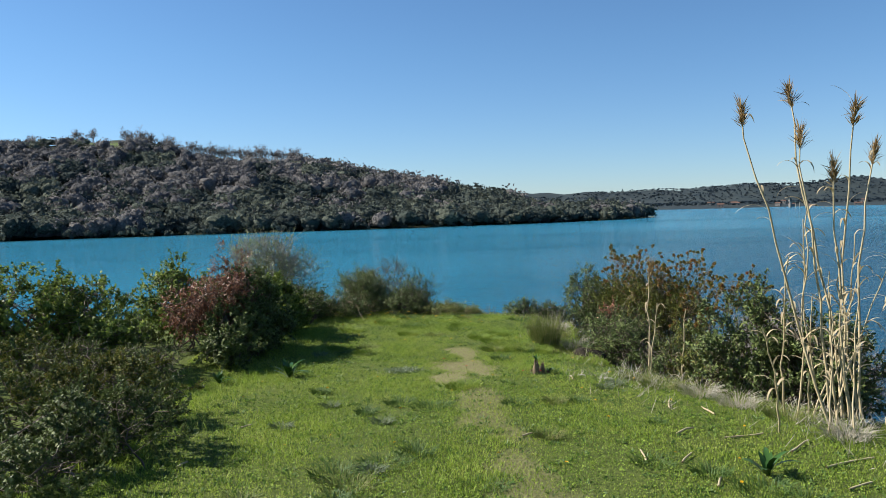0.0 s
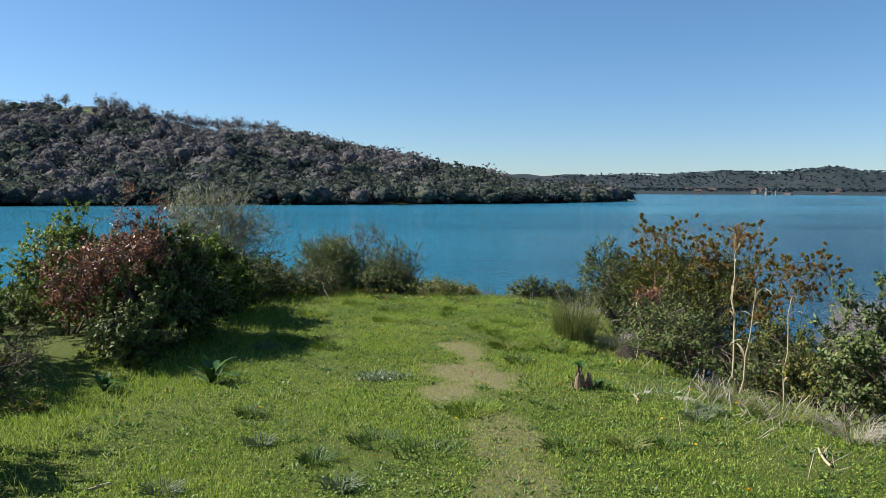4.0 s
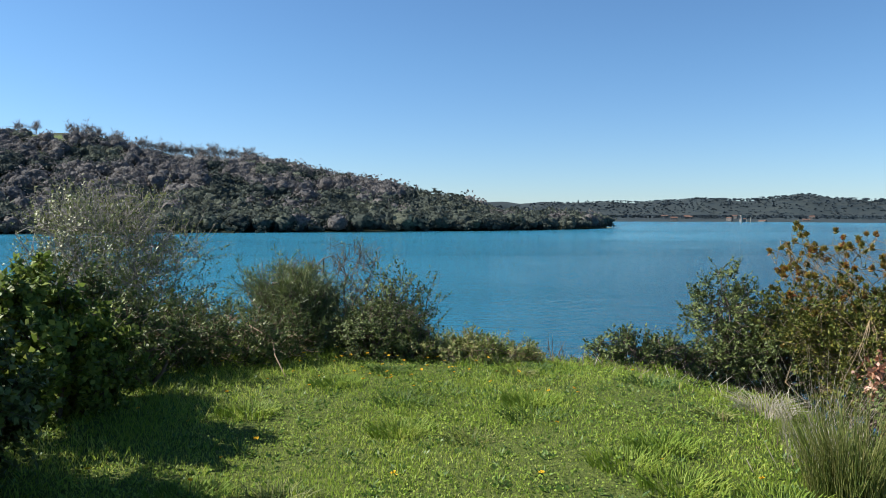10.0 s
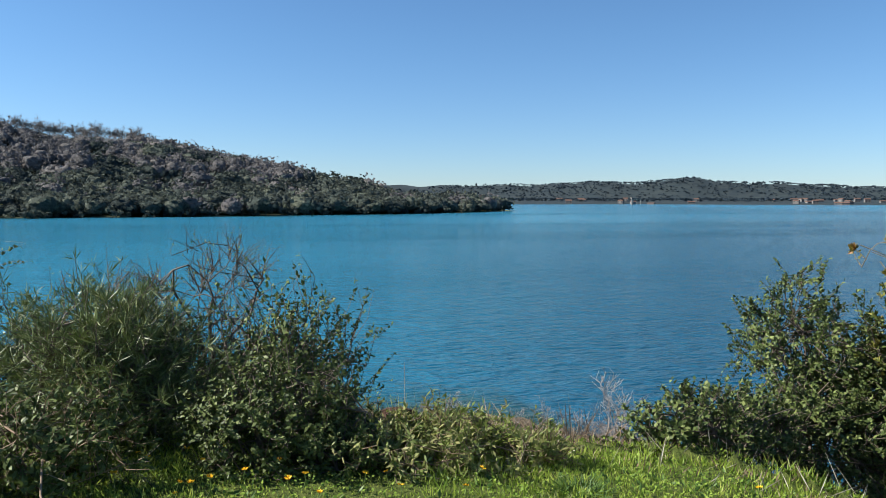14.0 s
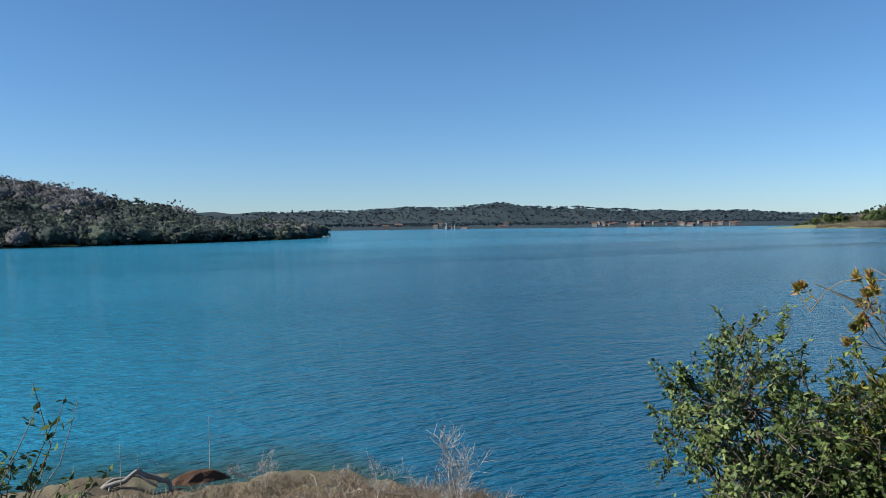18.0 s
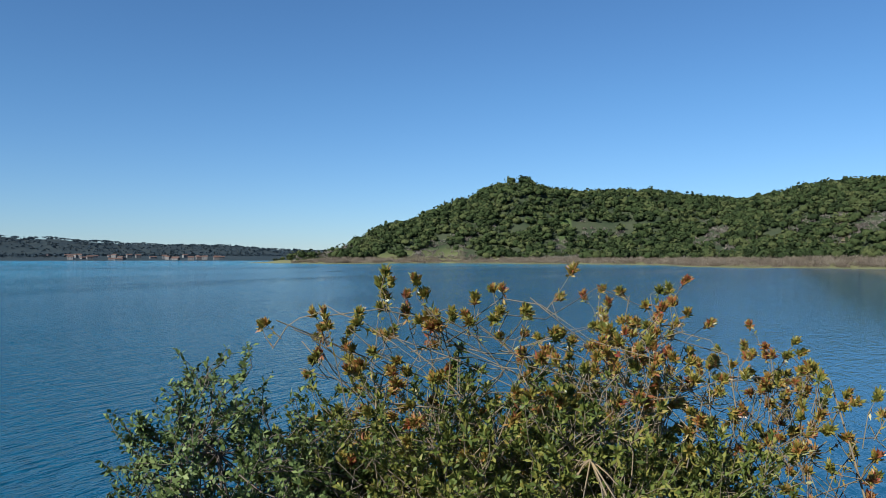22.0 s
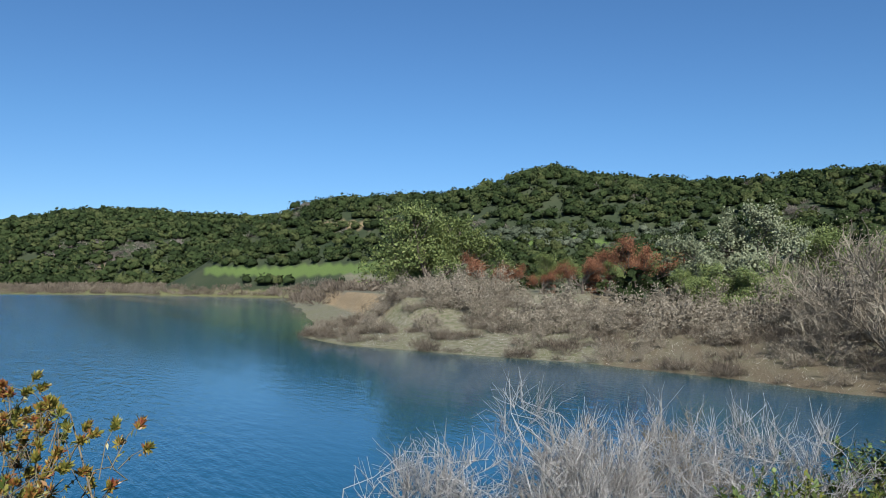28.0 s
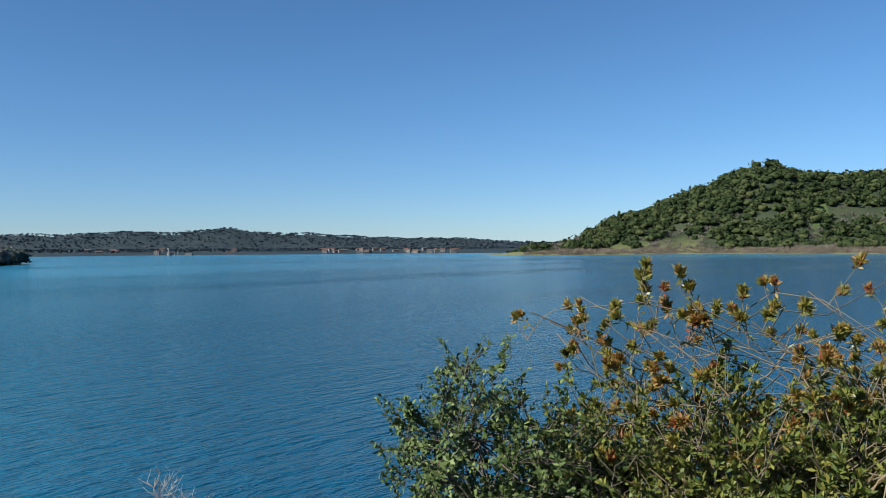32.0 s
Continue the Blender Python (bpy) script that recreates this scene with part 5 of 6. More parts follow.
V, F = leaf_quads(np.stack([X, Y, land(X, Y)], -1), D, rng.uniform(0.06, 0.2, len(X)), 0.004, rng)
tagged(put("dry_grass", V, F, MAT_PALE), "pale dry grass along the edge of the bank", "grass", kind="stuff")
# rank grass at the foot of the bushes
m = 30000
X, Y = rng.uniform(-4.5, 1.6, m * 3), rng.uniform(4.0, 14.2, m * 3)
foot = -1.25 + 0.25 * (Y - 9.5) * (Y > 9.5) - 0.15 * (9.5 - Y) * (Y < 9.5)
k = (np.abs(X - foot) < 0.35 * np.abs(rng.normal(size=len(X)))) | ((Y > 12.4) & (X > -0.4) & (wobble(X, Y, 0.9, 58) > 0.1))
X, Y = X[k][:m], Y[k][:m]
D = unit(np.stack([rng.normal(size=len(X)) * 0.5, rng.normal(size=len(X)) * 0.5, np.ones(len(X))], -1))
V, F = leaf_quads(np.stack([X, Y, land(X, Y)], -1), D, rng.uniform(0.03, 0.1, len(X)), 0.0045, rng)
tagged(put("rank_grass", V, F, MAT_GRASS), "longer grass at the foot of the bushes", "grass", kind="stuff")
# dead stalks and brushwood down the slope to the shore
m = 40000
X, Y = rng.uniform(-4.5, 8.5, m * 3), 13.2 + 12.0 * rng.random(m * 3) ** 1.5
Z = land(X, Y)
k = (Z > 0.25) & (signed(X, Y, EDGE) > 0.05) & (wobble(X, Y, 1.8, 59) > -0.5 + 0.08 * (Y - 17))
X, Y, Z = X[k][:m], Y[k][:m], Z[k][:m]
D = unit(np.stack([rng.normal(size=len(X)), rng.normal(size=len(X)), np.full(len(X), 1.1)], -1))
V, F = leaf_quads(np.stack([X, Y, Z], -1), D, rng.uniform(0.08, 0.36, len(X)) * np.where(Y > 15.5, 0.65, 1), 0.006, rng)
tagged(put("dead_stalks", V, F, MAT_STALK), "brown dead stalks and brushwood on the slope to the shore", "dead stalks", kind="stuff")
# coarse reddish-brown stems in tangles above the shore
m = 15000
X, Y = rng.uniform(-2.5, 5.0, m * 3), rng.uniform(14.3, 19.5, m * 3)
k = (signed(X, Y, EDGE) > 0.2) & (wobble(X, Y, 1.5, 64) + 0.3 * rng.normal(size=len(X)) > 0.05 + 0.12 * (Y - 15))
X, Y = X[k][:m], Y[k][:m]
A = np.stack([X, Y, land(X, Y) - 0.02], -1)
D = unit(np.stack([rng.normal(size=len(X)) * 0.6, rng.normal(size=len(X)) * 0.6, np.ones(len(X))], -1)) * rng.uniform(0.12, 0.5, (len(X), 1))
tagged(put("dead_stems", *strands(curve_points(A, A + D, rng, 0.0, 0.25, 2), 0.005, 0.002), MAT_BRACKEN), "tangled reddish-brown dead stems on the slope to the shore", "dead stems", kind="stuff")
# ragged fringe where the turf ends above the shore
m = 34000
X, Y = rng.uniform(-0.8, 3.6, m * 8), rng.uniform(8.6, 14.8, m * 8)
k = (np.abs(signed(X, Y, EDGE) - 0.1) < 0.3 * np.abs(rng.normal(size=len(X)))) & (wobble(X, Y, 0.8, 53) > -0.35)
X, Y = X[k][:m], Y[k][:m]
D = unit(np.stack([rng.normal(size=len(X)) * 0.5, rng.normal(size=len(X)) * 0.5, np.ones(len(X))], -1))
L = rng.uniform(0.03, 0.11, len(X)) * np.where(X > 1.5, 0.6, 1) * (1 + 0.5 * wobble(X, Y, 0.7, 54))
V, F = leaf_quads(np.stack([X, Y, land(X, Y)], -1), D, L, 0.005, rng)
h = len(F) * 4 // 5
tagged(put("fringe_grass", V[: 4 * h], F[:h], MAT_GRASS), "long green and straw grass along the end of the turf", "grass", kind="stuff")
tagged(put("fringe_stalks", V[4 * h:], F[h:] - 4 * h, MAT_STALK), "dry brown stalks along the end of the turf", "dead stalks", kind="stuff")
m = 30000
X, Y = rng.uniform(-3, 9.0, m * 3), rng.uniform(18.0, 26.0, m * 3)
Z = land(X, Y)
k = (Z > 0.15) & (wobble(X, Y, 1.3, 60) > -0.35)
X, Y, Z = X[k][:m], Y[k][:m], Z[k][:m]
D = unit(np.stack([rng.normal(size=len(X)), rng.normal(size=len(X)), np.full(len(X), 0.7)], -1))
V, F = leaf_quads(np.stack([X, Y, Z], -1), D, rng.uniform(0.06, 0.3, len(X)), 0.009, rng)
tagged(put("brushwood", V, F, MAT_STALK), "brown brushwood and dead stems strewn along the shore", "brushwood", kind="stuff")

# ---- plants and things in the grass ----


def on_land(name, label, category, x, y, group="", sink=0.0):
    top = tagged(new(name), label, category, group)
    top.location = Vector((x, y, float(land(x, y)) - sink)) * K
    return top


def blade(length, width, bend, fold=0.25, k=6):
    """A long leaf: an arched strip, folded along its middle, from the origin towards +x."""
    t = np.linspace(0, 1, k + 1)
    x, z = length * np.sin(bend * t) / bend, length * (1 - np.cos(bend * t)) / bend
    px, pz = z, x
    w = width * np.maximum(0.05, np.sin(np.pi * np.clip(0.12 + 0.88 * t, 0, 1)) ** 0.7)
    V = np.concatenate([np.stack([px, -w / 2, pz + fold * w / 2], -1), np.stack([px, 0 * t, pz], -1), np.stack([px, w / 2, pz + fold * w / 2], -1)])
    i = np.arange(k)
    n = k + 1
    F = np.concatenate([np.stack([i, i + 1, i + 1 + n, i + n], -1), np.stack([i + n, i + 1 + n, i + 1 + 2 * n, i + 2 * n], -1)])
    return V, F


MAT_SQUILL = solid_mat("squill_leaf", (0.03, 0.085, 0.018), (0.07, 0.15, 0.035), 12.0, 0.32, 0.1)
MAT_PETAL = solid_mat("yellow_petals", (0.75, 0.42, 0.01), (0.85, 0.55, 0.02), 60.0, 0.6, 0.1)
MAT_RED_PETAL = solid_mat("red_petals", (0.5, 0.03, 0.02), (0.65, 0.08, 0.06), 60.0, 0.6, 0.1)
MAT_STEM = solid_mat("green_stem", (0.08, 0.13, 0.03), (0.14, 0.2, 0.05), 40.0, 0.6, 0.1)
MAT_STUMP = solid_mat("rotten_stump_wood", (0.13, 0.088, 0.055), (0.46, 0.36, 0.24), 30.0, 0.95, 0.9, 0.02)
# earth taken nearly to black: the hollow's shade is in the colour
MAT_HOLLOW_SHADE = solid_mat("hollow_shade_earth", (0.022, 0.018, 0.011), (0.06, 0.046, 0.028), 20.0, 0.95, 0.9, 0.03)
MAT_CANE = solid_mat("dry_cane", (0.4, 0.32, 0.18), (0.62, 0.53, 0.34), 15.0, 0.6, 0.2)
MAT_SILVER = leaf_mat("silver_leaf", [(0.1, (0.09, 0.13, 0.06)), (0.5, (0.16, 0.205, 0.11)), (0.9, (0.26, 0.3, 0.18))], 0.7)
MAT_WHITE = leaf_mat("white_flowers", [(0.1, (0.08, 0.12, 0.05)), (0.55, (0.19, 0.24, 0.12)), (0.85, (0.36, 0.4, 0.27)), (0.99, (0.7, 0.7, 0.58))], 0.7, 9.0, 0.2, 0.3, 0.8)


def squill(x, y, size, seed, label):
    top = on_land("squill_plant", label, "plant", x, y)
    rng = np.random.default_rng(seed)
    forms = []
    for k in range(3):
        V, F = blade(size * (0.8 + 0.2 * k), size * 0.2, 0.5 + 0.45 * k)
        me = mesh_from("leaf", V * K, F)
        me.materials.append(MAT_SQUILL)
        me.polygons.foreach_set("use_smooth", np.ones(len(me.polygons), bool))
        forms.append(me)
    for k in range(13):
        ob = new("leaf", forms[k % 3])
        ob.parent = top
        ob.matrix_basis = pose(0, 0, 0, 0, rng.uniform(0, 48), k * 137.5 + rng.normal() * 12)
    return top


squill(-0.87, 8.68, 0.25, 1, "squill plant with broad glossy green leaves")
squill(-1.6, 8.55, 0.2, 2, "squill plant with broad green leaves beside the bushes")
squill(2.4, 4.5, 0.2, 3, "dark green squill plant beside dry canes")

# rotten stump with sprouts
stump = on_land("tree_stump", "rotten brown tree stump with split tops and small green sprouts", "stump", 1.7, 7.82, sink=0.01)
rng = np.random.default_rng(8)
for dx, dy, r, h in ((0, 0, 0.03, 0.17), (0.07, 0.02, 0.025, 0.13), (0.03, 0.035, 0.03, 0.06), (-0.04, 0.02, 0.03, 0.05), (0.12, 0.0, 0.024, 0.04)):
    bm = bmesh.new()
    rings, sides = 6, 14
    grain = rng.normal(size=sides) * 0.16
    split = rng.uniform(0.55, 1.15, sides)
    rows = []
    for q in range(rings):
        u = q / (rings - 1)
        rows.append([bm.verts.new(Vector((dx + r * (1.25 - 0.75 * u) * (1 + grain[c]) * math.cos(c * 6.283 / sides), dy + r * (1.25 - 0.75 * u) * (1 + grain[c]) * math.sin(c * 6.283 / sides), h * u * (1 if u < 0.7 else split[c]))) * K) for c in range(sides)])
    for lo, hi in zip(rows, rows[1:]):
        for c in range(sides):
            bm.faces.new((lo[c], lo[(c + 1) % sides], hi[(c + 1) % sides], hi[c]))
    heart = bm.verts.new(Vector((dx, dy, h * 0.6)) * K)
    for c in range(sides):
        bm.faces.new((rows[-1][c], rows[-1][(c + 1) % sides], heart))
    part("snag", bm, MAT_STUMP, stump)
for k in range(11):
    V, F = blade(0.07, 0.026, 0.9)
    ob = put("sprout_leaf", V, F, MAT_SQUILL, stump, True)
    ob.matrix_basis = pose((0.0 if k < 4 else 0.14) * K, 0.0, (0.15 if k < 4 else 0.02) * K, 0, rng.uniform(0, 40), k * 71)


def down_to_land(az, el, x0=0.94, y0=11.26, z0=5.24):
    """The spot of the ground under a sight line from the end of the walk."""
    d = np.arange(2.5, 40, 0.02)
    x, y = x0 + d * math.sin(radians(az)), y0 + d * math.cos(radians(az))
    under = np.nonzero(land(x, y) > z0 + d * math.tan(radians(el)))[0]
    k = under[0] if len(under) else 800
    return float(x[k]), float(y[k])


SHORE_SPOT = {"mound": down_to_land(12.1, -17.1), "log": down_to_land(8.6, -17.0)}


def boulder(name, label, x, y, sx, sy, sz, mat, seed, category="stone", group=""):
    rng = np.random.default_rng(seed)
    top = on_land(name, label, category, x, y, group, sz * 0.35)
    bm = bmesh.new()
    bmesh.ops.create_icosphere(bm, subdivisions=3, radius=1.0)
    off = Vector(rng.normal(size=3) * 5)
    for v in bm.verts:
        n1 = noise.noise(v.co * 1.1 + off) * 0.35 + noise.noise(v.co * 3 + off) * 0.12
        v.co = Vector((v.co.x * sx, v.co.y * sy, max(v.co.z, -0.5) * sz)) * (1 + n1) * K
    me = bpy.data.meshes.new(name)
    bm.to_mesh(me)
    bm.free()
    me.materials.append(mat)
    top.name = name + "_base"
    ob = tagged(new(name, me), label, category, group)
    ob.location = top.location
    bpy.data.objects.remove(top)
    return ob


boulder("stone", "flat pale stone lying in the grass", 2.36, 7.62, 0.09, 0.055, 0.035, MAT_STONE, 1)
boulder("stone", "small pale stone lying in the grass", 2.15, 7.75, 0.05, 0.025, 0.018, MAT_STONE, 2)
# the hump stands where a shaded hollow lies, its shade painted on
boulder("earth_hump", "earth hump coloured dark for the shaded hollow at the bank's edge", 2.62, 9.25, 0.2, 0.26, 0.13, MAT_HOLLOW_SHADE, 3, "earth")
boulder("earth_mound", "reddish-brown mound of washed-out earth by the shore", *SHORE_SPOT["mound"], 0.66, 0.3, 0.42, MAT_REDEARTH, 4, "earth")

# broken pieces of dry cane
rng = np.random.default_rng(31)
for k, (x, y, a, L) in enumerate([(2.05, 4.4, 60, 0.14), (2.06, 4.9, 50, 0.2), (1.8, 5.0, 80, 0.22), (2.3, 5.5, 30, 0.2), (2.65, 5.3, 5, 0.3), (2.9, 5.0, 40, 0.3), (2.55, 7.2, 50, 0.17), (2.0, 7.55, 85, 0.12), (2.5, 6.3, 70, 0.25), (1.15, 5.6, 20, 0.1), (-1.25, 5.3, 60, 0.1), (-1.0, 6.4, 35, 0.1), (3.0, 4.6, 15, 0.4), (2.7, 6.0, 95, 0.2), (1.5, 4.0, 75, 0.12), (2.8, 4.2, 20, 0.2)]):
    ob_top = on_land("cane_piece", "broken piece of pale dry cane lying in the grass", "dry cane", x, y, "pieces of dry cane")
    line = curve_points(np.array([[-L / 2, 0, 0.012]]), np.array([[L / 2, 0, 0.02]]), rng, 0.02, 0.06, 4)
    put("cane", *strands(line, 0.008, 0.006, 6), MAT_CANE, ob_top, True)
    ob_top.rotation_euler[2] = radians(a)


# tall reeds at the bank's edge
def reed(x, y, tip, r, seed, label, plume=True, leaves=7):
    rng = np.random.default_rng(seed)
    top = on_land("giant_reed", label, "reed", x, y, "reeds on the bank")
    b0 = np.array([x, y, float(land(x, y))])
    line = curve_points(np.zeros((1, 3)), (np.array(tip) - b0)[None], rng, -0.02, 0.05, 9)
    put("stalk", *strands(line, r, r * 0.45, 6), MAT_CANE, top, True)
    P = line[0]
    for k in range(leaves):
        u = rng.uniform(3, 9)
        i = min(int(u), 8)
        V, F = blade(rng.uniform(0.12, 0.3), 0.018, rng.uniform(1.2, 2.6))
        ob = put("leaf", V, F, MAT_STRAW, top, True)
        ob.matrix_basis = Matrix.Translation(Vector(P[i] + (P[i + 1] - P[i]) * (u - i)) * K) @ pose(0, 0, 0, 0, rng.uniform(0, 50), rng.random() * 360)
    if plume:
        m = 130
        Q = P[-1] - unit(P[-1] - P[-2]) * rng.uniform(0, 0.16, (m, 1))
        D = unit(unit(P[-1] - P[-2]) * 0.9 + rng.normal(size=(m, 3)) * 0.35)
        V, F = leaf_quads(Q, D, rng.uniform(0.05, 0.14, m), 0.007, rng)
        tagged(put("plume", V, F, MAT_PLUME, top), kind="stuff")
    return top


for k, (x, y, tip) in enumerate([(3.45, 5.55, (2.85, 5.72, 6.6)), (3.55, 5.6, (3.3, 5.85, 6.75)), (3.5, 5.6, (3.32, 5.72, 6.42)), (3.65, 5.7, (3.75, 5.7, 6.6)), (3.6, 5.5, (3.45, 5.5, 6.15)), (3.75, 5.6, (3.95, 5.75, 6.3)), (3.85, 5.5, (4.2, 5.5, 6.9))]):
    reed(x, y, tip, 0.011, 60 + k, "tall dry giant reed with a feathery tip")
for k in range(16):
    rng = np.random.default_rng(90 + k)
    x, y = 3.55 + 0.25 * rng.normal(), 5.6 + 0.25 * rng.normal()
    reed(x, y, (x + 0.2 * rng.normal(), y + 0.2 * rng.normal(), rng.uniform(5.0, 5.9)), 0.008, 91 + k, "short broken dry reed", False, 10)
reed(3.1, 8.3, (3.17, 8.5, 5.2), 0.01, 120, "single dry reed with green top leaves", True, 6)
reed(2.95, 8.0, (3.05, 8.0, 4.85), 0.008, 121, "single short dry reed", False, 5)
reed(3.4, 8.1, (3.45, 8.2, 4.75), 0.008, 122, "single short dry reed", False, 5)


def tussock(name, label, x, y, n, length, width, mat, seed, spread=0.05, lean=0.5, category="grass"):
    rng = np.random.default_rng(seed)
    top = on_land(name, label, category, x, y)
    a, r = rng.random(n) * 6.283, rng.random(n) ** 0.5 * spread
    A = np.stack([r * np.cos(a), r * np.sin(a), -0.01 + 0 * a], -1)
    D = unit(np.stack([np.cos(a) * lean * rng.random(n), np.sin(a) * lean * rng.random(n), np.ones(n)], -1) + 0.12 * rng.normal(size=(n, 3)))
    L = length * rng.uniform(0.5, 1.1, n)
    mid = A + D * (L * 0.55)[:, None]
    end = mid + unit(D + np.stack([np.cos(a), np.sin(a), -0.5 + 0 * a], -1) * lean * 0.9) * (L * 0.45)[:, None]
    V, F = strands(np.stack([A, mid, end], 1), width, width * 0.3)
    tagged(put("grass_clump", V, F, mat, top), kind="stuff")
    return top


tussock("tall_grass_tuft", "tall green and straw-coloured grass tussock", 2.25, 9.75, 520, 0.44, 0.0024, MAT_TUSSOCK, 1, 0.17, 0.25)
tussock("tall_grass_tuft", "thin pale flowering grass beside the tussock", 2.4, 10.2, 90, 0.55, 0.0012, MAT_PALE, 2, 0.15, 0.3)
tussock("tall_grass_tuft", "yellow-green grass tussock at the bank's edge", 1.2, 13.1, 200, 0.26, 0.003, MAT_TUSSOCK, 3, 0.12, 0.7)
tussock("tall_grass_tuft", "green grass tussock at the bank's edge", 1.45, 13.0, 260, 0.22, 0.003, MAT_GRASS, 4, 0.14, 0.8)
for k, (x, y) in enumerate([(2.35, 7.25), (2.2, 7.1), (-0.35, 7.0), (-0.7, 6.3), (0.1, 6.2), (0.0, 4.9), (1.9, 3.9), (-0.6, 9.9)]):
    tussock("silver_tuft", "small silver-green herb tuft in the grass", x, y, 90, 0.09, 0.004, MAT_SILVER, 10 + k, 0.07, 0.9, "herb")
for k, (x, y) in enumerate([(2.75, 7.1), (2.95, 6.7), (2.7, 7.6), (3.05, 6.2), (2.65, 10.6), (2.75, 11.2), (3.2, 5.7), (3.3, 5.1), (2.52, 9.42), (2.6, 9.6), (2.66, 9.45)]):
    tussock("dry_grass_tuft", "pale grey dry grass tuft at the bank's edge", x, y, 170, 0.2, 0.002, MAT_PALE if k % 2 else MAT_TUSSOCK, 30 + k, 0.14, 1.1)
for k, (x, y) in enumerate([(-0.35, 10.3), (0.0, 9.8), (1.5, 10.2), (1.75, 10.4), (1.6, 9.9), (0.6, 11.0), (1.4, 11.4), (0.9, 7.4), (-0.2, 11.5), (0.3, 12.1), (1.55, 9.35), (1.8, 9.3), (2.0, 9.5), (1.9, 9.68), (1.65, 9.6), (2.15, 9.62), (1.75, 9.45), (2.05, 9.3)]):
    tussock("lush_grass_tuft", "lush dark green grass clump", x, y, 260, 0.075, 0.0035, MAT_GRASS if k % 3 else MAT_CLOVER, 50 + k, 0.17, 0.65)

# low cushion with small white flowers
cushion = on_land("white_flower_cushion", "low cushion of grey leaves and tiny white flowers", "flowers", 0.38, 8.55)
rng = np.random.default_rng(70)
m = 900
A = np.stack([rng.normal(size=m) * 0.1, rng.normal(size=m) * 0.06, rng.uniform(0, 0.03, m)], -1)
V, F = leaf_quads(A, unit(rng.normal(size=(m, 3)) + [0, 0, 1]), 0.022, 0.011, rng)
tagged(put("foliage", V, F, MAT_WHITE, cushion), kind="stuff")


def flower(x, y, mat, name, label, group, h):
    top = on_land(name, label, "flower", x, y, group)
    line = curve_points(np.zeros((1, 3)), np.array([[0.01, 0.0, h]]), np.random.default_rng(3), 0, 0.1, 3)
    put("stem", *strands(line, 0.0022, 0.0016, 4), MAT_STEM, top, True)
    a = np.arange(11) * 2 * math.pi / 11
    P = np.tile([[0.01, 0, h]], (11, 1))
    V, F = leaf_quads(P, np.stack([np.cos(a), np.sin(a), 0.35 + 0 * a], -1), 0.013, 0.008, np.random.default_rng(4))
    put("flower_head", V, F, mat, top)
    return top


proto = flower(0.9, 12.3, MAT_PETAL, "yellow_flower", "small yellow daisy-like flower in the grass", "yellow flowers", 0.06)
rng = np.random.default_rng(71)
n = 0
while n < 110:
    x, y = (rng.uniform(-1.2, 3.0), rng.uniform(4.0, 13.2)) if n % 2 else (rng.normal() * 0.5 + 0.7, rng.normal() * 0.5 + 12.4)
    if float(signed(np.array(x), np.array(y), EDGE)) < -0.2 and y < 13.2:
        s = rng.uniform(0.7, 1.25)
        copy_thing(proto, Matrix.LocRotScale(Vector((x, y, float(land(x, y)))) * K, Euler((0.2 * rng.normal(), 0.2 * rng.normal(), rng.random() * 6)), Vector((s, s, s * rng.uniform(0.6, 1.4)))))
        n += 1
for x, y in ((0.85, 8.9), (1.72, 7.75), (1.55, 7.8), (1.05, 8.4)):
    flower(x, y, MAT_RED_PETAL, "red_flower", "small red anemone flower in the grass", "red flowers", 0.04)

# ---- the shore below the bank ----
drift = tagged(new("driftwood_trunk"), "bleached crooked dead trunk lying on the slope", "driftwood")
lx, ly = SHORE_SPOT["log"]
b0 = np.array([lx, ly, float(land(lx, ly)) + 0.1])
drift.location = Vector(b0) * K
rng = np.random.default_rng(80)
for A, B, r in (((-0.85, 0, 0.0), (-0.1, 0.05, 0.3), 0.05), ((-0.1, 0.05, 0.3), (0.42, 0, 0.02), 0.055), ((-0.8, 0.1, 0.02), (-0.3, 0.1, 0.18), 0.03), ((-0.2, 0.05, 0.24), (0.25, -0.15, -0.02), 0.03), ((0.42, 0, 0.06), (0.5, -0.1, -0.14), 0.045), ((-0.6, 0.0, 0.12), (-0.75, -0.2, -0.02), 0.022)):
    line = curve_points(np.array([A]), np.array([B]), rng, 0.05, 0.15, 5)
    put("branch", *strands(line, r * 1.3, r * 0.8, 7), MAT_WOOD_GREY, drift, True)
for k, (az, el, h) in enumerate([(15.5, -17.3, 0.75), (16.8, -17.6, 0.85), (24.6, -19.0, 0.95), (21.8, -18.2, 0.6), (30.0, -20.4, 1.5), (31.5, -20.6, 1.1), (28.4, -20.2, 0.7)]):
    tree("leafless_sapling", "bleached leafless sapling on the lake's shore", *down_to_land(az, el), h, 400 + k, None, MAT_GREY, 0.3, 0.55, 0.012, 0.003, limbs=5, kids=6, twigs=6, category="sapling", group="saplings on the shore")
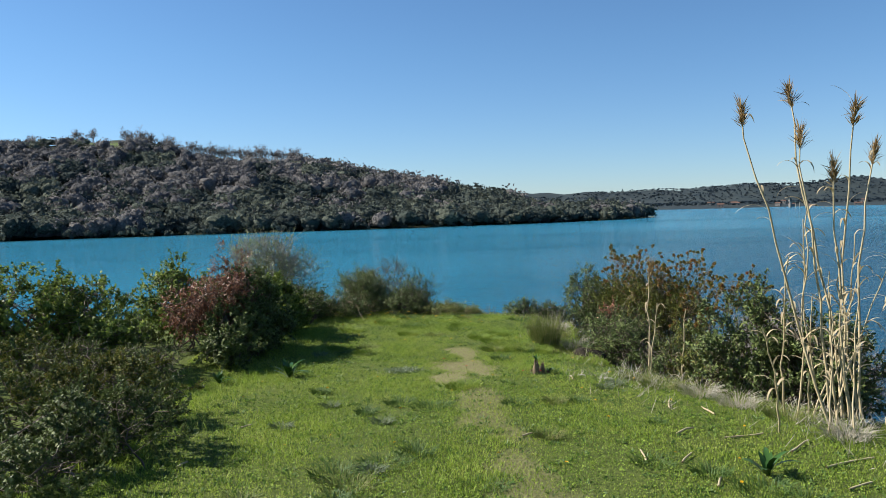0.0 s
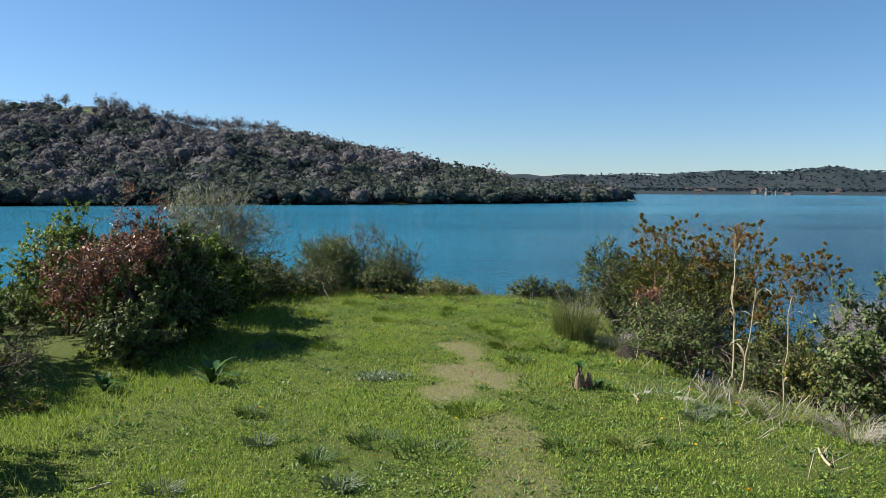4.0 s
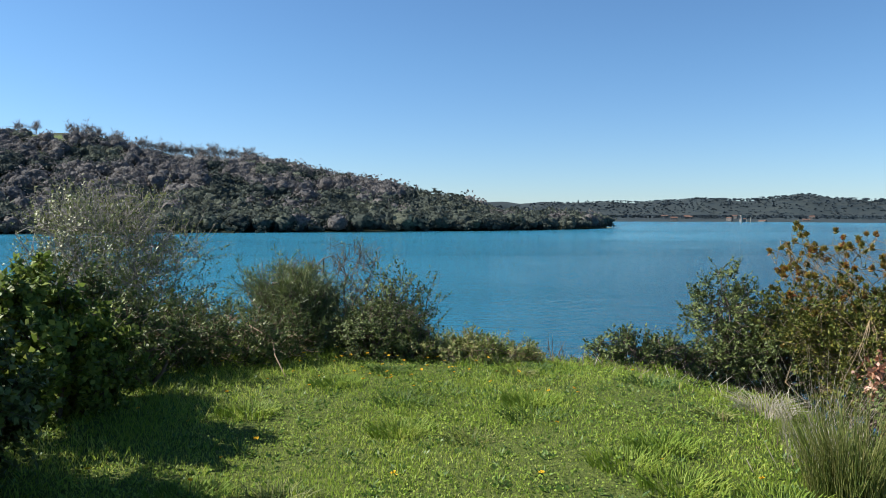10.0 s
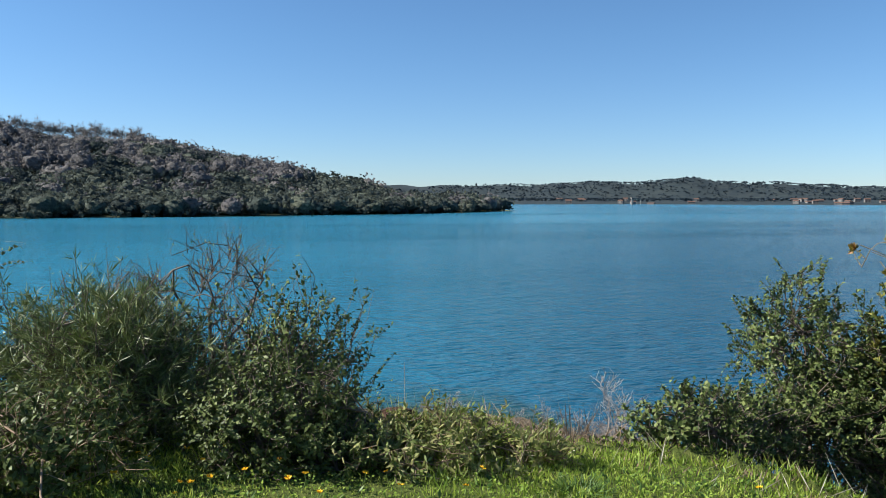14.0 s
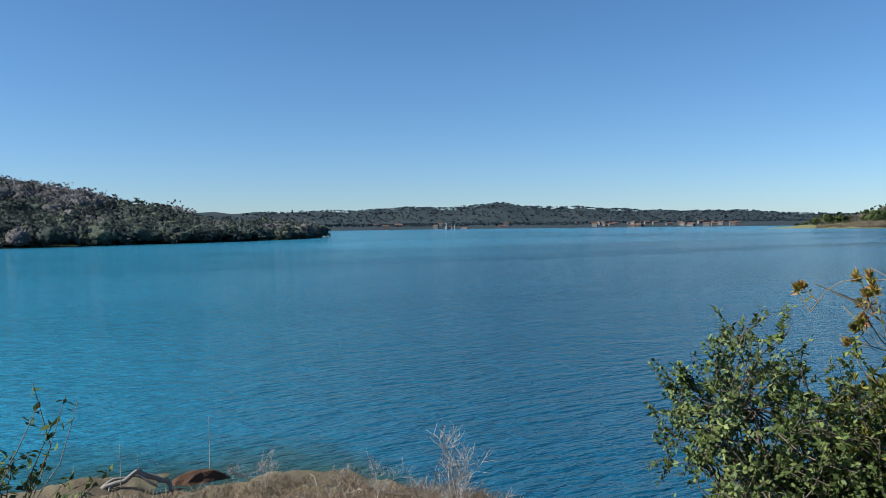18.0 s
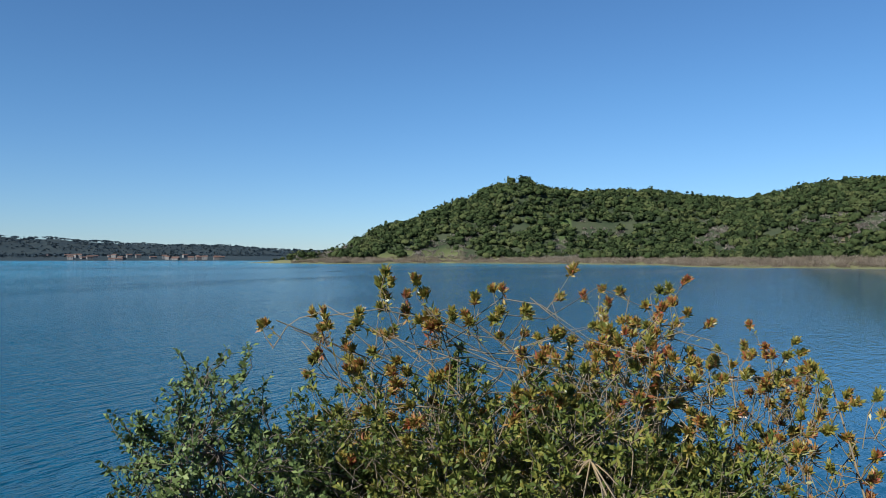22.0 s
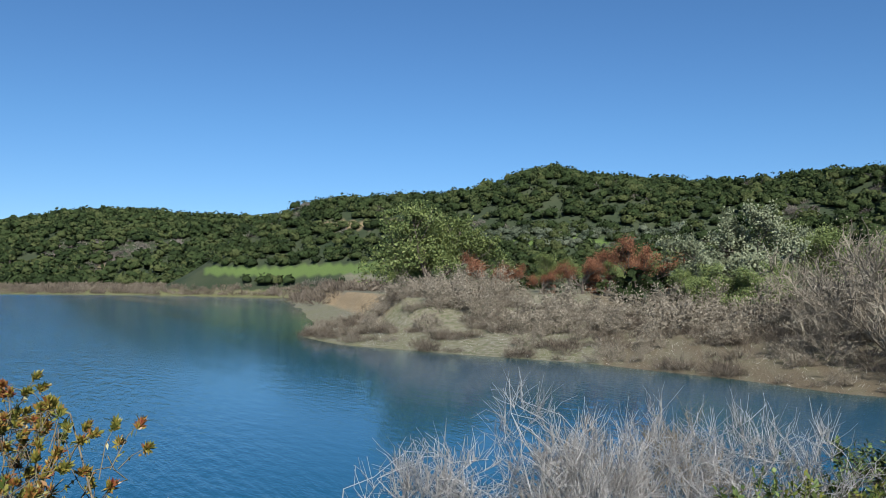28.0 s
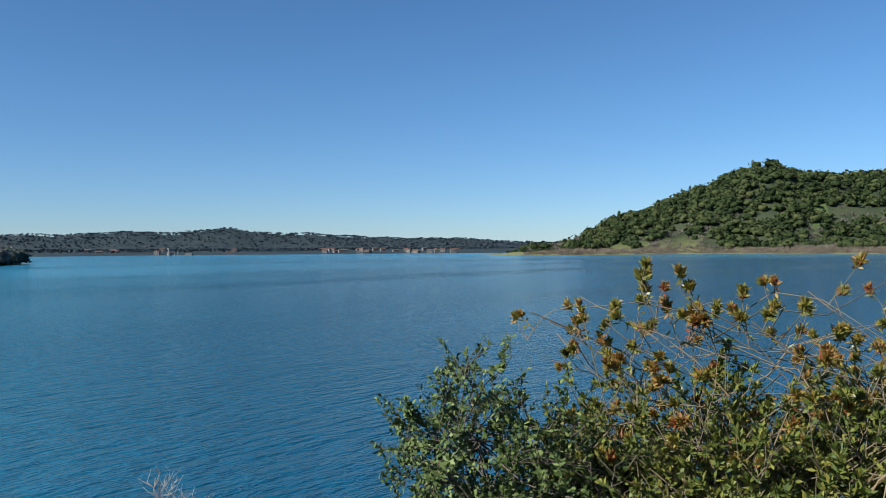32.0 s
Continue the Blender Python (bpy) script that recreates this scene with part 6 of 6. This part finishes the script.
brown = tree("dead_shrub", "brown leafless shrub on the slope to the shore", *down_to_land(14.0, -20.0), 0.6, 420, None, MAT_STALK, 0.08, 0.8, 0.012, 0.0035, limbs=8, kids=5, twigs=4, category="shrub", group="dead shrubs on the slope")
rng = np.random.default_rng(82)
repeat([brown], [(*down_to_land(rng.uniform(0, 32), rng.uniform(-25, -18)), rng.uniform(0.6, 1.5)) for k in range(50)])
for az, el, h in ((7.2, -16.6, 0.85), (8.3, -16.7, 0.65), (12.9, -16.9, 1.4)):
    x, y = down_to_land(az, el)
    rod = on_land("thin_pole", "thin straight pole stuck in the shore", "pole", x, y, "poles on the shore")
    put("shaft", *strands(np.array([[[0, 0, -0.1], [0.01, 0, h * 0.5], [0.0, 0, h]]]), 0.012, 0.006, 5), MAT_WOOD_GREY, rod, True)

# dead sticks strewn over the slope
rng = np.random.default_rng(84)
for k in range(60):
    x, y = down_to_land(rng.uniform(-2, 33), rng.uniform(-26, -17.5))
    stick = on_land("dead_stick", "crooked grey dead stick lying on the slope", "stick", x, y, "sticks on the slope")
    L = rng.uniform(0.2, 0.7)
    ways = curve_points(np.array([[-L / 2, 0, 0.01], [0, 0, 0.04]]), np.array([[L / 2, 0, rng.uniform(0.02, 0.25)], [L * 0.3, L * 0.3, 0.15]]), rng, 0.1, 0.3, 5)
    put("branch", *strands(ways[:1], 0.014, 0.005, 5), MAT_WOOD_GREY, stick, True)
    put("side_branch", *strands(ways[1:], 0.008, 0.003, 4), MAT_WOOD_GREY, stick, True)
    stick.rotation_euler[2] = rng.random() * 6.28
# patches of lush and of yellowing grass in the turf
for k in range(46):
    x, y = rng.uniform(-0.9, 2.4), rng.uniform(3.4, 12.6)
    if float(signed(np.array(x), np.array(y), EDGE)) < -0.25 and float(earth_cover(np.array([x]), np.array([y]))[0]) < 0.2:
        tussock("lush_grass_tuft", "lush dark green grass clump", x, y, 120, rng.uniform(0.06, 0.11), 0.0032, MAT_HERB if k % 4 else MAT_TUSSOCK, 150 + k, rng.uniform(0.08, 0.18), 0.9)
